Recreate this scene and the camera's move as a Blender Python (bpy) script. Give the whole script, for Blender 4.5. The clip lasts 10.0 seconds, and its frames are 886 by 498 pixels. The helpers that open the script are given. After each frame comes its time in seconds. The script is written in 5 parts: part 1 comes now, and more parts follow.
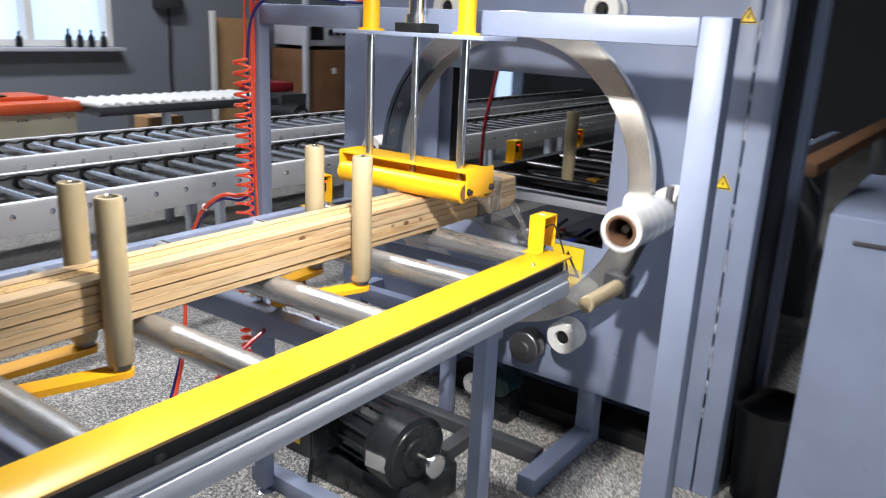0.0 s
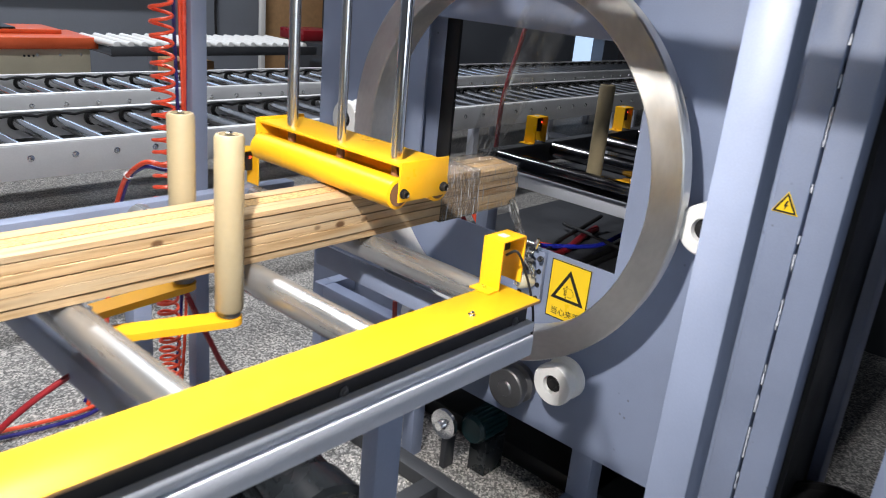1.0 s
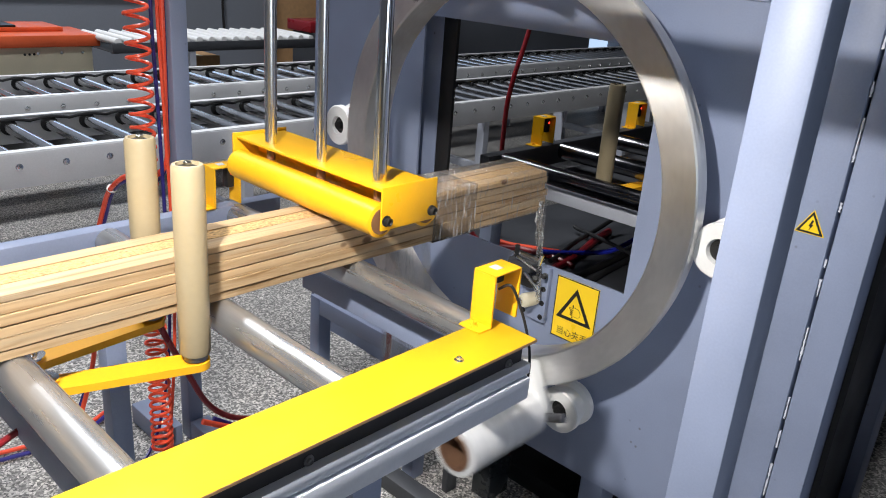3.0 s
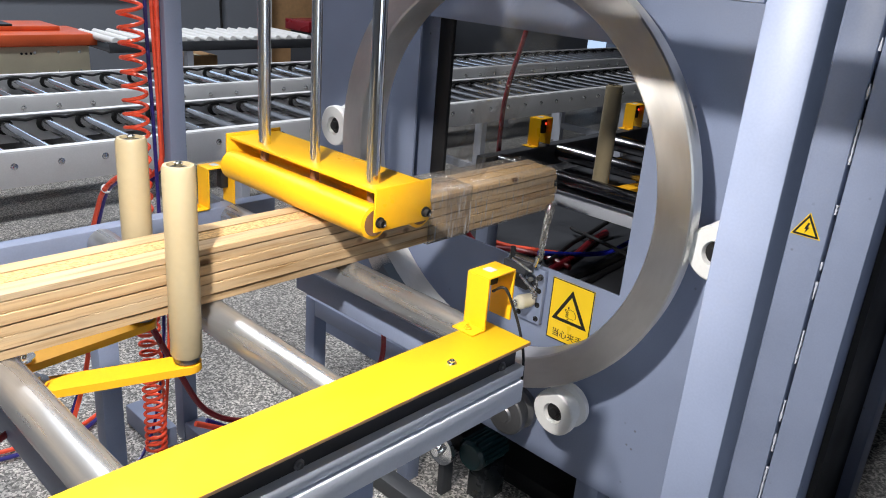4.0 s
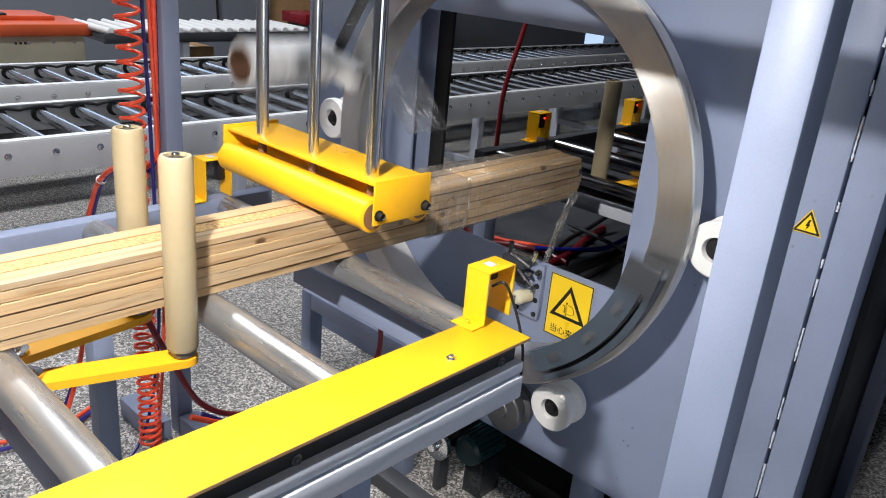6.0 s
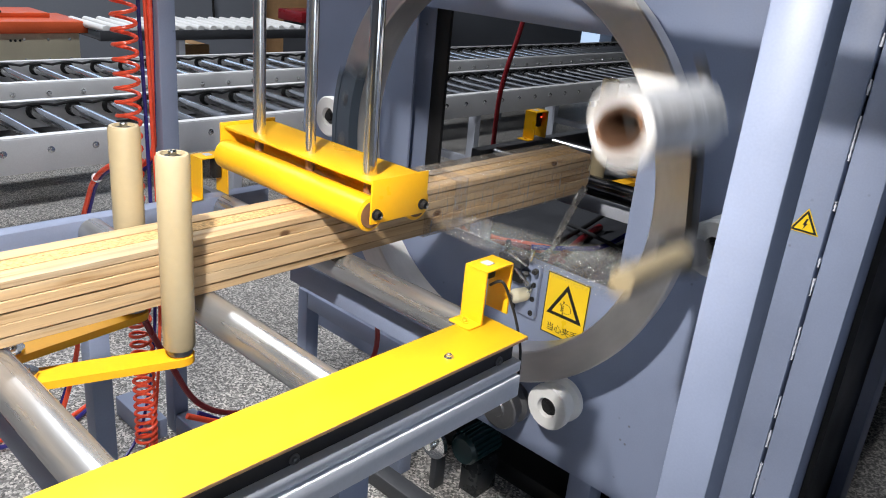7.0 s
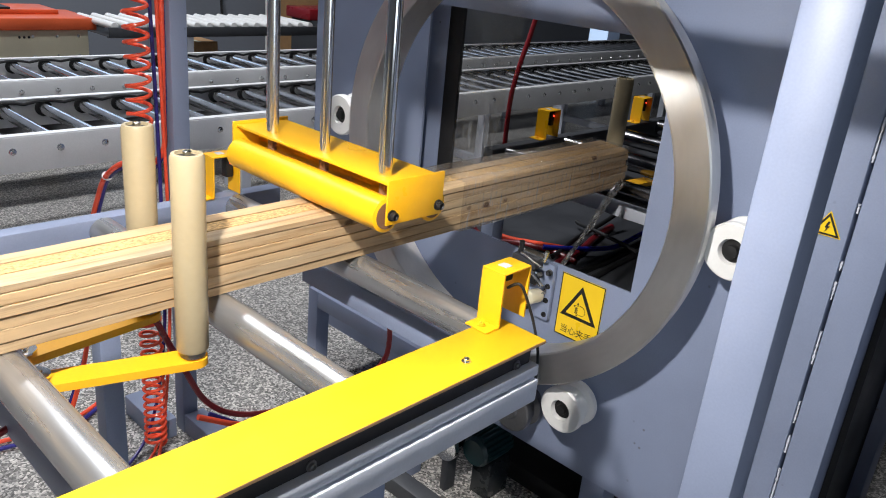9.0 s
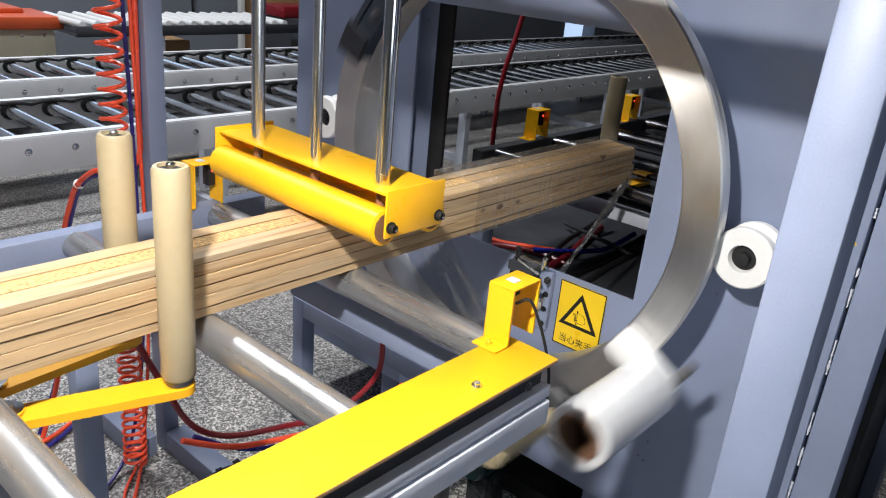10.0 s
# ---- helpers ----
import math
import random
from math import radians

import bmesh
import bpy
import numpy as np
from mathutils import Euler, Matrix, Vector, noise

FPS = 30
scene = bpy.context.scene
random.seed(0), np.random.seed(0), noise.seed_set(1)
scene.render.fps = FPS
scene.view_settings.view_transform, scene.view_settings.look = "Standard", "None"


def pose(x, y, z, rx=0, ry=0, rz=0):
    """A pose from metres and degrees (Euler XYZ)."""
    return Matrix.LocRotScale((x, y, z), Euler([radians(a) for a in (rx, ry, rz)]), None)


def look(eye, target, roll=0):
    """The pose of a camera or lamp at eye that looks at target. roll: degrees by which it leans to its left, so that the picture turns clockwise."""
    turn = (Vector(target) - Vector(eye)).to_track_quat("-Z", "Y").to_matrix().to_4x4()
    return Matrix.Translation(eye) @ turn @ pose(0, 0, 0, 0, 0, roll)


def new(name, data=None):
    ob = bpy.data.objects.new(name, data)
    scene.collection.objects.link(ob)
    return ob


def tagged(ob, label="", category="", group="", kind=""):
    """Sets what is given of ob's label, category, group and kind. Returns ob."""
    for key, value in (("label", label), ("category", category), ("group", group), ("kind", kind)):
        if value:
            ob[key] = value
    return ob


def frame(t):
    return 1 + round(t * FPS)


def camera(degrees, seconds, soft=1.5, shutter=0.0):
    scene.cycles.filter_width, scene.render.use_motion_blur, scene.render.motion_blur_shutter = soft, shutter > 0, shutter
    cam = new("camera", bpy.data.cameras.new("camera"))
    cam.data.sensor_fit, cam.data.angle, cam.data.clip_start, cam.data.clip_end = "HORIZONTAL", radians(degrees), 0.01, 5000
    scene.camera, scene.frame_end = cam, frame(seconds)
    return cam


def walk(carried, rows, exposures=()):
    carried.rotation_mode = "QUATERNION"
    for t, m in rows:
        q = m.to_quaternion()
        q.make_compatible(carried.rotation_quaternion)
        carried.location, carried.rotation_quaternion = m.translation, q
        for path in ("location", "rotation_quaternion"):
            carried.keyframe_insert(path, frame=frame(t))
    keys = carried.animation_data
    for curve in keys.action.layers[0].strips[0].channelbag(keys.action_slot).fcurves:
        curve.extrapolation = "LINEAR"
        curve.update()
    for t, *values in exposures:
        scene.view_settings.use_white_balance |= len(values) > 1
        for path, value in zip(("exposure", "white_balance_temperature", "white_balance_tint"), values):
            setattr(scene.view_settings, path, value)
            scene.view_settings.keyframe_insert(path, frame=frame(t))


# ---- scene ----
cam = camera(59.6, 10.0, 1.0, 0.5)
PATH = [
    (0, (0.805, -1.496, 1.322), (-0.305, 0.072, 0.767), 2.6),
    (0.5, (0.805, -1.11, 1.315), (-0.452, 0.324, 0.712), 4.8),
    (1, (0.672, -0.855, 1.289), (-0.566, 0.568, 0.625), 5.6),
    (1.5, (0.616, -0.745, 1.319), (-0.628, 0.662, 0.632), 4.2),
    (2, (0.615, -0.722, 1.321), (-0.647, 0.665, 0.624), 3.9),
    (2.5, (0.613, -0.723, 1.322), (-0.652, 0.657, 0.618), 4.3),
    (4, (0.613, -0.71, 1.323), (-0.648, 0.674, 0.619), 4.7),
    (4.5, (0.608, -0.705, 1.323), (-0.651, 0.679, 0.616), 4.8),
    (5, (0.604, -0.705, 1.32), (-0.65, 0.683, 0.613), 5.2),
    (5.5, (0.602, -0.707, 1.318), (-0.648, 0.681, 0.605), 5.3),
    (7, (0.598, -0.708, 1.317), (-0.64, 0.689, 0.599), 5.5),
    (7.5, (0.592, -0.703, 1.316), (-0.645, 0.693, 0.594), 5.8),
    (8, (0.588, -0.703, 1.316), (-0.655, 0.685, 0.589), 5.7),
    (8.5, (0.582, -0.709, 1.315), (-0.666, 0.675, 0.59), 5.6),
    (9, (0.573, -0.706, 1.315), (-0.673, 0.68, 0.59), 5.6),
    (9.5, (0.546, -0.695, 1.313), (-0.687, 0.7, 0.585), 5.8),
    (10, (0.492, -0.678, 1.308), (-0.704, 0.75, 0.581), 5.5),
]
walk(cam, [(t, look(eye, target, roll)) for t, eye, target, roll in PATH], [(0.0, 0.2), (0.5, 0.14), (1.2, 0.07), (2.0, 0.0), (7.0, -0.02), (10.0, -0.07)])

# ---- world and light ----
world = bpy.data.worlds.new("world")
scene.world = world
world.use_nodes = True
wn = world.node_tree.nodes
wn["Background"].inputs[0].default_value = (0.55, 0.62, 0.75, 1)
wn["Background"].inputs[1].default_value = 0.25
scene.view_settings.exposure = 0.0


def lamp(name, kind, m, power, color=(1, 1, 1), size=0.2, size_y=0.2):
    d = bpy.data.lights.new(name, kind)
    d.energy, d.color = power, color
    if kind == "AREA":
        d.shape, d.size, d.size_y = "RECTANGLE", size, size_y
    else:
        d.shadow_soft_size = size
    ob = new(name, d)
    ob.matrix_world = m
    return ob


work = lamp("work_lamp", "SPOT", look((0.07, -0.60, 1.65), (-0.10, 0.15, 0.0)), 118, (1.0, 0.96, 0.915), 0.028)
work.data.spot_size, work.data.spot_blend = radians(138), 1.0
for lx, ly, power in ((-1.35, 0.2, 75), (-3.4, 0.2, 185)):
    lamp("ceiling_strip_lamp", "AREA", pose(lx, ly, 4.6), power, (0.95, 0.965, 1.0), 0.35, 2.2)
# unseen fill added at the right to lift the faces turned to +x
lamp("side_fill_lamp", "AREA", look((2.9, -1.2, 1.4), (0.1, -0.2, 0.7)), 18, (0.80, 0.90, 1.0), 1.6, 1.4)


# ---- materials ----
def mat(name, color, rough=0.5, metal=0.0, var=0.12, scale=6.0, bump=0.05, fine=120.0, spec=0.5, coat=0.0, stretch=(1, 1, 1), dirt=0.0):
    """Principled surface: colour varied at a broad and a fine scale, with a little relief."""
    m = bpy.data.materials.new(name)
    m.use_nodes = True
    nt = m.node_tree
    n, l = nt.nodes, nt.links
    p = n["Principled BSDF"]
    p.inputs["Metallic"].default_value = metal
    p.inputs["Specular IOR Level"].default_value = spec
    p.inputs["Coat Weight"].default_value = coat
    co = n.new("ShaderNodeTexCoord")
    mp = n.new("ShaderNodeMapping")
    mp.inputs["Scale"].default_value = stretch
    l.new(co.outputs["Object"], mp.inputs[0])
    a, b = n.new("ShaderNodeTexNoise"), n.new("ShaderNodeTexNoise")
    a.inputs["Scale"].default_value, a.inputs["Detail"].default_value = scale, 5
    b.inputs["Scale"].default_value, b.inputs["Detail"].default_value = fine, 3
    l.new(mp.outputs[0], a.inputs[0]), l.new(mp.outputs[0], b.inputs[0])
    add = n.new("ShaderNodeMath")
    add.operation = "MULTIPLY_ADD"
    add.inputs[1].default_value = 0.35
    l.new(b.outputs[0], add.inputs[0]), l.new(a.outputs[0], add.inputs[2])
    ramp = n.new("ShaderNodeValToRGB")
    lo = [max(0, c * (1 - var) * (1 - dirt)) for c in color]
    hi = [min(1, c * (1 + var)) for c in color]
    ramp.color_ramp.elements[0].position, ramp.color_ramp.elements[1].position = 0.42, 0.86
    ramp.color_ramp.elements[0].color, ramp.color_ramp.elements[1].color = (*lo, 1), (*hi, 1)
    l.new(add.outputs[0], ramp.inputs[0]), l.new(ramp.outputs[0], p.inputs["Base Color"])
    rr = n.new("ShaderNodeMapRange")
    rr.inputs[1].default_value, rr.inputs[2].default_value = 0.3, 0.7
    rr.inputs[3].default_value, rr.inputs[4].default_value = max(0.02, rough - 0.08), min(1, rough + 0.1)
    l.new(a.outputs[0], rr.inputs[0]), l.new(rr.outputs[0], p.inputs["Roughness"])
    if bump:
        bp = n.new("ShaderNodeBump")
        bp.inputs["Strength"].default_value, bp.inputs["Distance"].default_value = bump, 0.002
        l.new(b.outputs[0], bp.inputs["Height"]), l.new(bp.outputs[0], p.inputs["Normal"])
    return m


def scuffed(m, color, amount):
    """Sparse small chips and rub marks over the paint of m."""
    n, l = m.node_tree.nodes, m.node_tree.links
    p = n["Principled BSDF"]
    co, v, no, th, mk, mu, mc = (n.new("ShaderNode" + k) for k in ("TexCoord", "TexVoronoi", "TexNoise", "MapRange", "MapRange", "Math", "Mix"))
    v.inputs["Scale"].default_value, no.inputs["Scale"].default_value, no.inputs["Detail"].default_value = 26, 5, 3
    l.new(co.outputs["Object"], v.inputs[0]), l.new(co.outputs["Object"], no.inputs[0])
    th.inputs[1].default_value, th.inputs[2].default_value, th.inputs[3].default_value, th.inputs[4].default_value = 0.05, 0.10, 1.0, 0.0
    mk.inputs[1].default_value, mk.inputs[2].default_value, mk.inputs[3].default_value, mk.inputs[4].default_value = 0.54, 0.62, 0.0, amount
    l.new(v.outputs["Distance"], th.inputs[0]), l.new(no.outputs[0], mk.inputs[0])
    mu.operation = "MULTIPLY"
    l.new(th.outputs[0], mu.inputs[0]), l.new(mk.outputs[0], mu.inputs[1])
    mc.data_type = "RGBA"
    mc.inputs["B"].default_value = (*color, 1)
    l.new(p.inputs["Base Color"].links[0].from_socket, mc.inputs["A"]), l.new(mu.outputs[0], mc.inputs["Factor"])
    l.new(mc.outputs["Result"], p.inputs["Base Color"])
    return m


GREY = mat("grey_paint", (0.232, 0.275, 0.395), 0.42, var=0.10, scale=5, fine=300, bump=0.04)
scuffed(GREY, (0.10, 0.10, 0.11), 0.7)
RAILW = mat("pale_rail_paint", (0.80, 0.81, 0.83), 0.35, var=0.08, scale=3, fine=200, bump=0.04)
PALE = mat("pale_grey_paint", (0.55, 0.58, 0.66), 0.4, var=0.08, scale=3, fine=200, bump=0.04)
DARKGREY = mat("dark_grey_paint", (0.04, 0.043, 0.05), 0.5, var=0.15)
YELLOW = mat("yellow_paint", (0.88, 0.465, 0.010), 0.34, var=0.04, scale=4, fine=250, bump=0.03)
LEMON = mat("lemon_yellow_paint", (0.73, 0.425, 0.012), 0.30, var=0.03, scale=4, fine=250, bump=0.03)
AMBER = mat("amber_paint", (0.85, 0.42, 0.012), 0.38, var=0.07, scale=5, fine=200, bump=0.03)
STEEL = mat("brushed_steel", (0.40, 0.405, 0.415), 0.28, 0.8, var=0.10, scale=10, fine=60, bump=0.05, stretch=(0.4, 6, 6))
CHROME = mat("polished_rod", (0.82, 0.82, 0.82), 0.17, 1.0, var=0.04, scale=8, bump=0, stretch=(1, 1, 0.3))
GALV = mat("zinc_roller", (0.86, 0.865, 0.87), 0.15, 1.0, var=0.1, scale=20, fine=90)
def turned_metal(name, color, rough):
    """Bare steel turned on a lathe about its own y: fine circular grooves, handling stains."""
    m = mat(name, color, rough, 1.0, var=0.16, scale=7, fine=90, bump=0.02)
    n, l = m.node_tree.nodes, m.node_tree.links
    p = n["Principled BSDF"]
    tg = n.new("ShaderNodeTangent")
    tg.direction_type, tg.axis = "RADIAL", "Y"
    l.new(tg.outputs[0], p.inputs["Tangent"])
    p.inputs["Anisotropic"].default_value, p.inputs["Anisotropic Rotation"].default_value = 0.8, 0.25
    return m


RINGMET = turned_metal("machined_ring", (0.76, 0.755, 0.74), 0.46)
BLACK = mat("black_rubber", (0.010, 0.010, 0.011), 0.5, var=0.2)
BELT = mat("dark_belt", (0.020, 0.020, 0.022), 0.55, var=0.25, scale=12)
WHITE = mat("white_nylon", (0.80, 0.80, 0.79), 0.38, var=0.05)
BEIGE = mat("beige_polyurethane", (0.355, 0.292, 0.182), 0.42, var=0.06, scale=9, bump=0.03)
RED = mat("red_hose_plastic", (0.90, 0.10, 0.045), 0.28, var=0.06, bump=0)
DEEPRED = mat("dark_red_hose", (0.22, 0.012, 0.018), 0.3, var=0.06, bump=0)
BLUE = mat("blue_hose_plastic", (0.03, 0.025, 0.20), 0.3, var=0.06, bump=0)
BRIGHTBLUE = mat("bright_blue_hose", (0.02, 0.03, 0.42), 0.3, var=0.06, bump=0)
CREAM = mat("cream_paint", (0.66, 0.61, 0.46), 0.45, var=0.06)
ORANGE = mat("orange_paint", (0.62, 0.10, 0.03), 0.45, var=0.12)
CARD = mat("cardboard", (0.42, 0.25, 0.12), 0.8, var=0.12, scale=30)
DARKWALL = mat("dark_wall_sheet", (0.06, 0.065, 0.075), 0.8, var=0.15, scale=1.2, fine=60)
WALLP = mat("wall_plaster", (0.19, 0.21, 0.25), 0.85, var=0.06, scale=1.2, fine=60, bump=0.1)
CEILP = mat("ceiling_sheet", (0.14, 0.145, 0.155), 0.8, var=0.05)
BROWN = mat("brown_board", (0.20, 0.10, 0.05), 0.6, var=0.2)
CORE = mat("cardboard_core", (0.13, 0.065, 0.035), 0.75, var=0.2)
GUARD = mat("guard_paint", (0.055, 0.072, 0.095), 0.34, var=0.12, scale=9, fine=200, bump=0.04)
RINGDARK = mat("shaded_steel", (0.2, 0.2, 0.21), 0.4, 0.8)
MOTOR = mat("motor_casing", (0.022, 0.026, 0.030), 0.26, 0.2, var=0.25)
TEAL = mat("teal_motor_paint", (0.008, 0.035, 0.04), 0.4, var=0.2)
# roller steel with the dimness behind the ring opening put into its colour
DIMROLL = mat("shade_dimmed_roller", (0.17, 0.17, 0.18), 0.17, 1.0, var=0.15, scale=12, fine=80)
INK = mat("black_ink", (0.012, 0.012, 0.012), 0.5, var=0.1, bump=0)
SIGNY = mat("sign_yellow", (0.88, 0.60, 0.02), 0.35, var=0.02, bump=0)


def wood_mat(name, tone):
    m = bpy.data.materials.new(name)
    m.use_nodes = True
    n, l = m.node_tree.nodes, m.node_tree.links
    p = n["Principled BSDF"]
    p.inputs["Roughness"].default_value = 0.62
    p.inputs["Specular IOR Level"].default_value = 0.3
    co, info, mp = n.new("ShaderNodeTexCoord"), n.new("ShaderNodeObjectInfo"), n.new("ShaderNodeMapping")
    mp.inputs["Scale"].default_value = (1, 0.055, 1)
    off = n.new("ShaderNodeVectorMath")
    off.operation = "MULTIPLY_ADD"
    off.inputs[1].default_value = (17, 31, 13)
    l.new(info.outputs["Random"], off.inputs[0]), l.new(co.outputs["Object"], off.inputs[2]), l.new(off.outputs[0], mp.inputs[0])
    grain, broad, fibre = n.new("ShaderNodeTexNoise"), n.new("ShaderNodeTexNoise"), n.new("ShaderNodeTexNoise")
    for t, s, d in ((grain, 95, 6), (broad, 22, 3), (fibre, 420, 2)):
        t.inputs["Scale"].default_value, t.inputs["Detail"].default_value = s, d
        t.inputs["Distortion"].default_value = 0.6
        l.new(mp.outputs[0], t.inputs[0])
    mix = n.new("ShaderNodeMath")
    mix.operation = "MULTIPLY_ADD"
    mix.inputs[1].default_value = 0.6
    l.new(broad.outputs[0], mix.inputs[0]), l.new(grain.outputs[0], mix.inputs[2])
    ramp = n.new("ShaderNodeValToRGB")
    e = ramp.color_ramp.elements
    e[0].position, e[0].color = 0.56, (*[c * f for c, f in zip(tone, (0.58, 0.49, 0.38))], 1)
    e[1].position, e[1].color = 1.05, (*[min(1, c * 1.15) for c in tone], 1)
    k = e.new(0.78)
    k.color = (*tone, 1)
    l.new(mix.outputs[0], ramp.inputs[0])
    knot = n.new("ShaderNodeTexVoronoi")
    knot.inputs["Scale"].default_value = 13
    km = n.new("ShaderNodeMapping")
    km.inputs["Scale"].default_value = (1, 0.62, 1)
    l.new(off.outputs[0], km.inputs[0]), l.new(km.outputs[0], knot.inputs[0])
    # thin dark growth lines, a greyish weathering in patches, then knots with a dark heart
    lines, patch = n.new("ShaderNodeTexNoise"), n.new("ShaderNodeTexNoise")
    lm = n.new("ShaderNodeMapping")
    lm.inputs["Scale"].default_value = (1, 0.016, 1)
    l.new(off.outputs[0], lm.inputs[0]), l.new(lm.outputs[0], lines.inputs[0]), l.new(mp.outputs[0], patch.inputs[0])
    lines.inputs["Scale"].default_value, lines.inputs["Detail"].default_value, lines.inputs["Distortion"].default_value = 260, 4, 1.2
    patch.inputs["Scale"].default_value, patch.inputs["Detail"].default_value = 38, 4
    lr = n.new("ShaderNodeMapRange")
    lr.inputs[1].default_value, lr.inputs[2].default_value, lr.inputs[3].default_value, lr.inputs[4].default_value = 0.30, 0.44, 0.50, 0.0
    pr = n.new("ShaderNodeMapRange")
    pr.inputs[1].default_value, pr.inputs[2].default_value, pr.inputs[3].default_value, pr.inputs[4].default_value = 0.48, 0.70, 0.0, 0.6
    l.new(lines.outputs[0], lr.inputs[0]), l.new(patch.outputs[0], pr.inputs[0])
    kr = n.new("ShaderNodeValToRGB")
    ke = kr.color_ramp.elements
    ke[0].position, ke[0].color = 0.055, (0.95, 0.95, 0.95, 1)
    ke[1].position, ke[1].color = 0.105, (0, 0, 0, 1)
    km2 = ke.new(0.080)
    km2.color = (0.62, 0.62, 0.62, 1)
    l.new(knot.outputs["Distance"], kr.inputs[0])
    last = ramp.outputs[0]
    for fac, col in ((pr.outputs[0], (0.36, 0.315, 0.235, 1)), (lr.outputs[0], (0.26, 0.155, 0.07, 1)), (kr.outputs[0], (0.085, 0.04, 0.016, 1))):
        mc = n.new("ShaderNodeMix")
        mc.data_type = "RGBA"
        mc.inputs["B"].default_value = col
        l.new(fac, mc.inputs["Factor"]), l.new(last, mc.inputs["A"])
        last = mc.outputs["Result"]
    l.new(last, p.inputs["Base Color"])
    bp = n.new("ShaderNodeBump")
    bp.inputs["Strength"].default_value, bp.inputs["Distance"].default_value = 0.35, 0.001
    l.new(fibre.outputs[0], bp.inputs["Height"]), l.new(bp.outputs[0], p.inputs["Normal"])
    return m


PINE = wood_mat("pine_wood", (0.44, 0.308, 0.172))
PINE_RAW = wood_mat("sawn_pine", (0.45, 0.28, 0.11))
WANE = mat("waney_bark_edge", (0.45, 0.29, 0.125), 0.85, var=0.55, scale=240, fine=420, bump=0.9, stretch=(1, 0.6, 1))


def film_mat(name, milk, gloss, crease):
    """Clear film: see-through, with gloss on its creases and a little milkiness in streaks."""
    m = bpy.data.materials.new(name)
    m.use_nodes = True
    n, l = m.node_tree.nodes, m.node_tree.links
    n.remove(n["Principled BSDF"])
    out = n["Material Output"]
    tr, gl, df = n.new("ShaderNodeBsdfTransparent"), n.new("ShaderNodeBsdfGlossy"), n.new("ShaderNodeBsdfDiffuse")
    mx, m2 = n.new("ShaderNodeMixShader"), n.new("ShaderNodeMixShader")
    tr.inputs[0].default_value = (0.82, 0.805, 0.79, 1)
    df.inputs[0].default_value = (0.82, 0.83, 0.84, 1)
    gl.inputs["Roughness"].default_value = 0.13
    lw, no, bp, co = n.new("ShaderNodeLayerWeight"), n.new("ShaderNodeTexNoise"), n.new("ShaderNodeBump"), n.new("ShaderNodeTexCoord")
    mp = n.new("ShaderNodeMapping")
    mp.inputs["Scale"].default_value = crease
    no.inputs["Scale"].default_value, no.inputs["Detail"].default_value, no.inputs["Distortion"].default_value = 14, 5, 0.5
    l.new(co.outputs["Object"], mp.inputs[0]), l.new(mp.outputs[0], no.inputs[0])
    bp.inputs["Strength"].default_value, bp.inputs["Distance"].default_value = 1.0, 0.02
    l.new(no.outputs[0], bp.inputs["Height"]), l.new(bp.outputs[0], gl.inputs["Normal"])
    lw.inputs["Blend"].default_value = 0.25
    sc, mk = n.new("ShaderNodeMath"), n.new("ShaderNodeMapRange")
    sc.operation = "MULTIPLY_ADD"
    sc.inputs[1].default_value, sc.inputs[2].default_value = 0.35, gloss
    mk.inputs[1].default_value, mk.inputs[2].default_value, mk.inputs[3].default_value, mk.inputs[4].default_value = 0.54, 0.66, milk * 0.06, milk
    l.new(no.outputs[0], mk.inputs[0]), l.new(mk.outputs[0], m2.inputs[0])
    l.new(lw.outputs["Fresnel"], sc.inputs[0]), l.new(sc.outputs[0], mx.inputs[0])
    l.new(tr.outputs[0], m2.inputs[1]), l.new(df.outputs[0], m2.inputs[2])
    l.new(m2.outputs[0], mx.inputs[1]), l.new(gl.outputs[0], mx.inputs[2]), l.new(mx.outputs[0], out.inputs[0])
    return m


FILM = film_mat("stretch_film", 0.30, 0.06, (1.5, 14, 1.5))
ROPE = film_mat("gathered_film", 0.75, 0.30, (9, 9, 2))


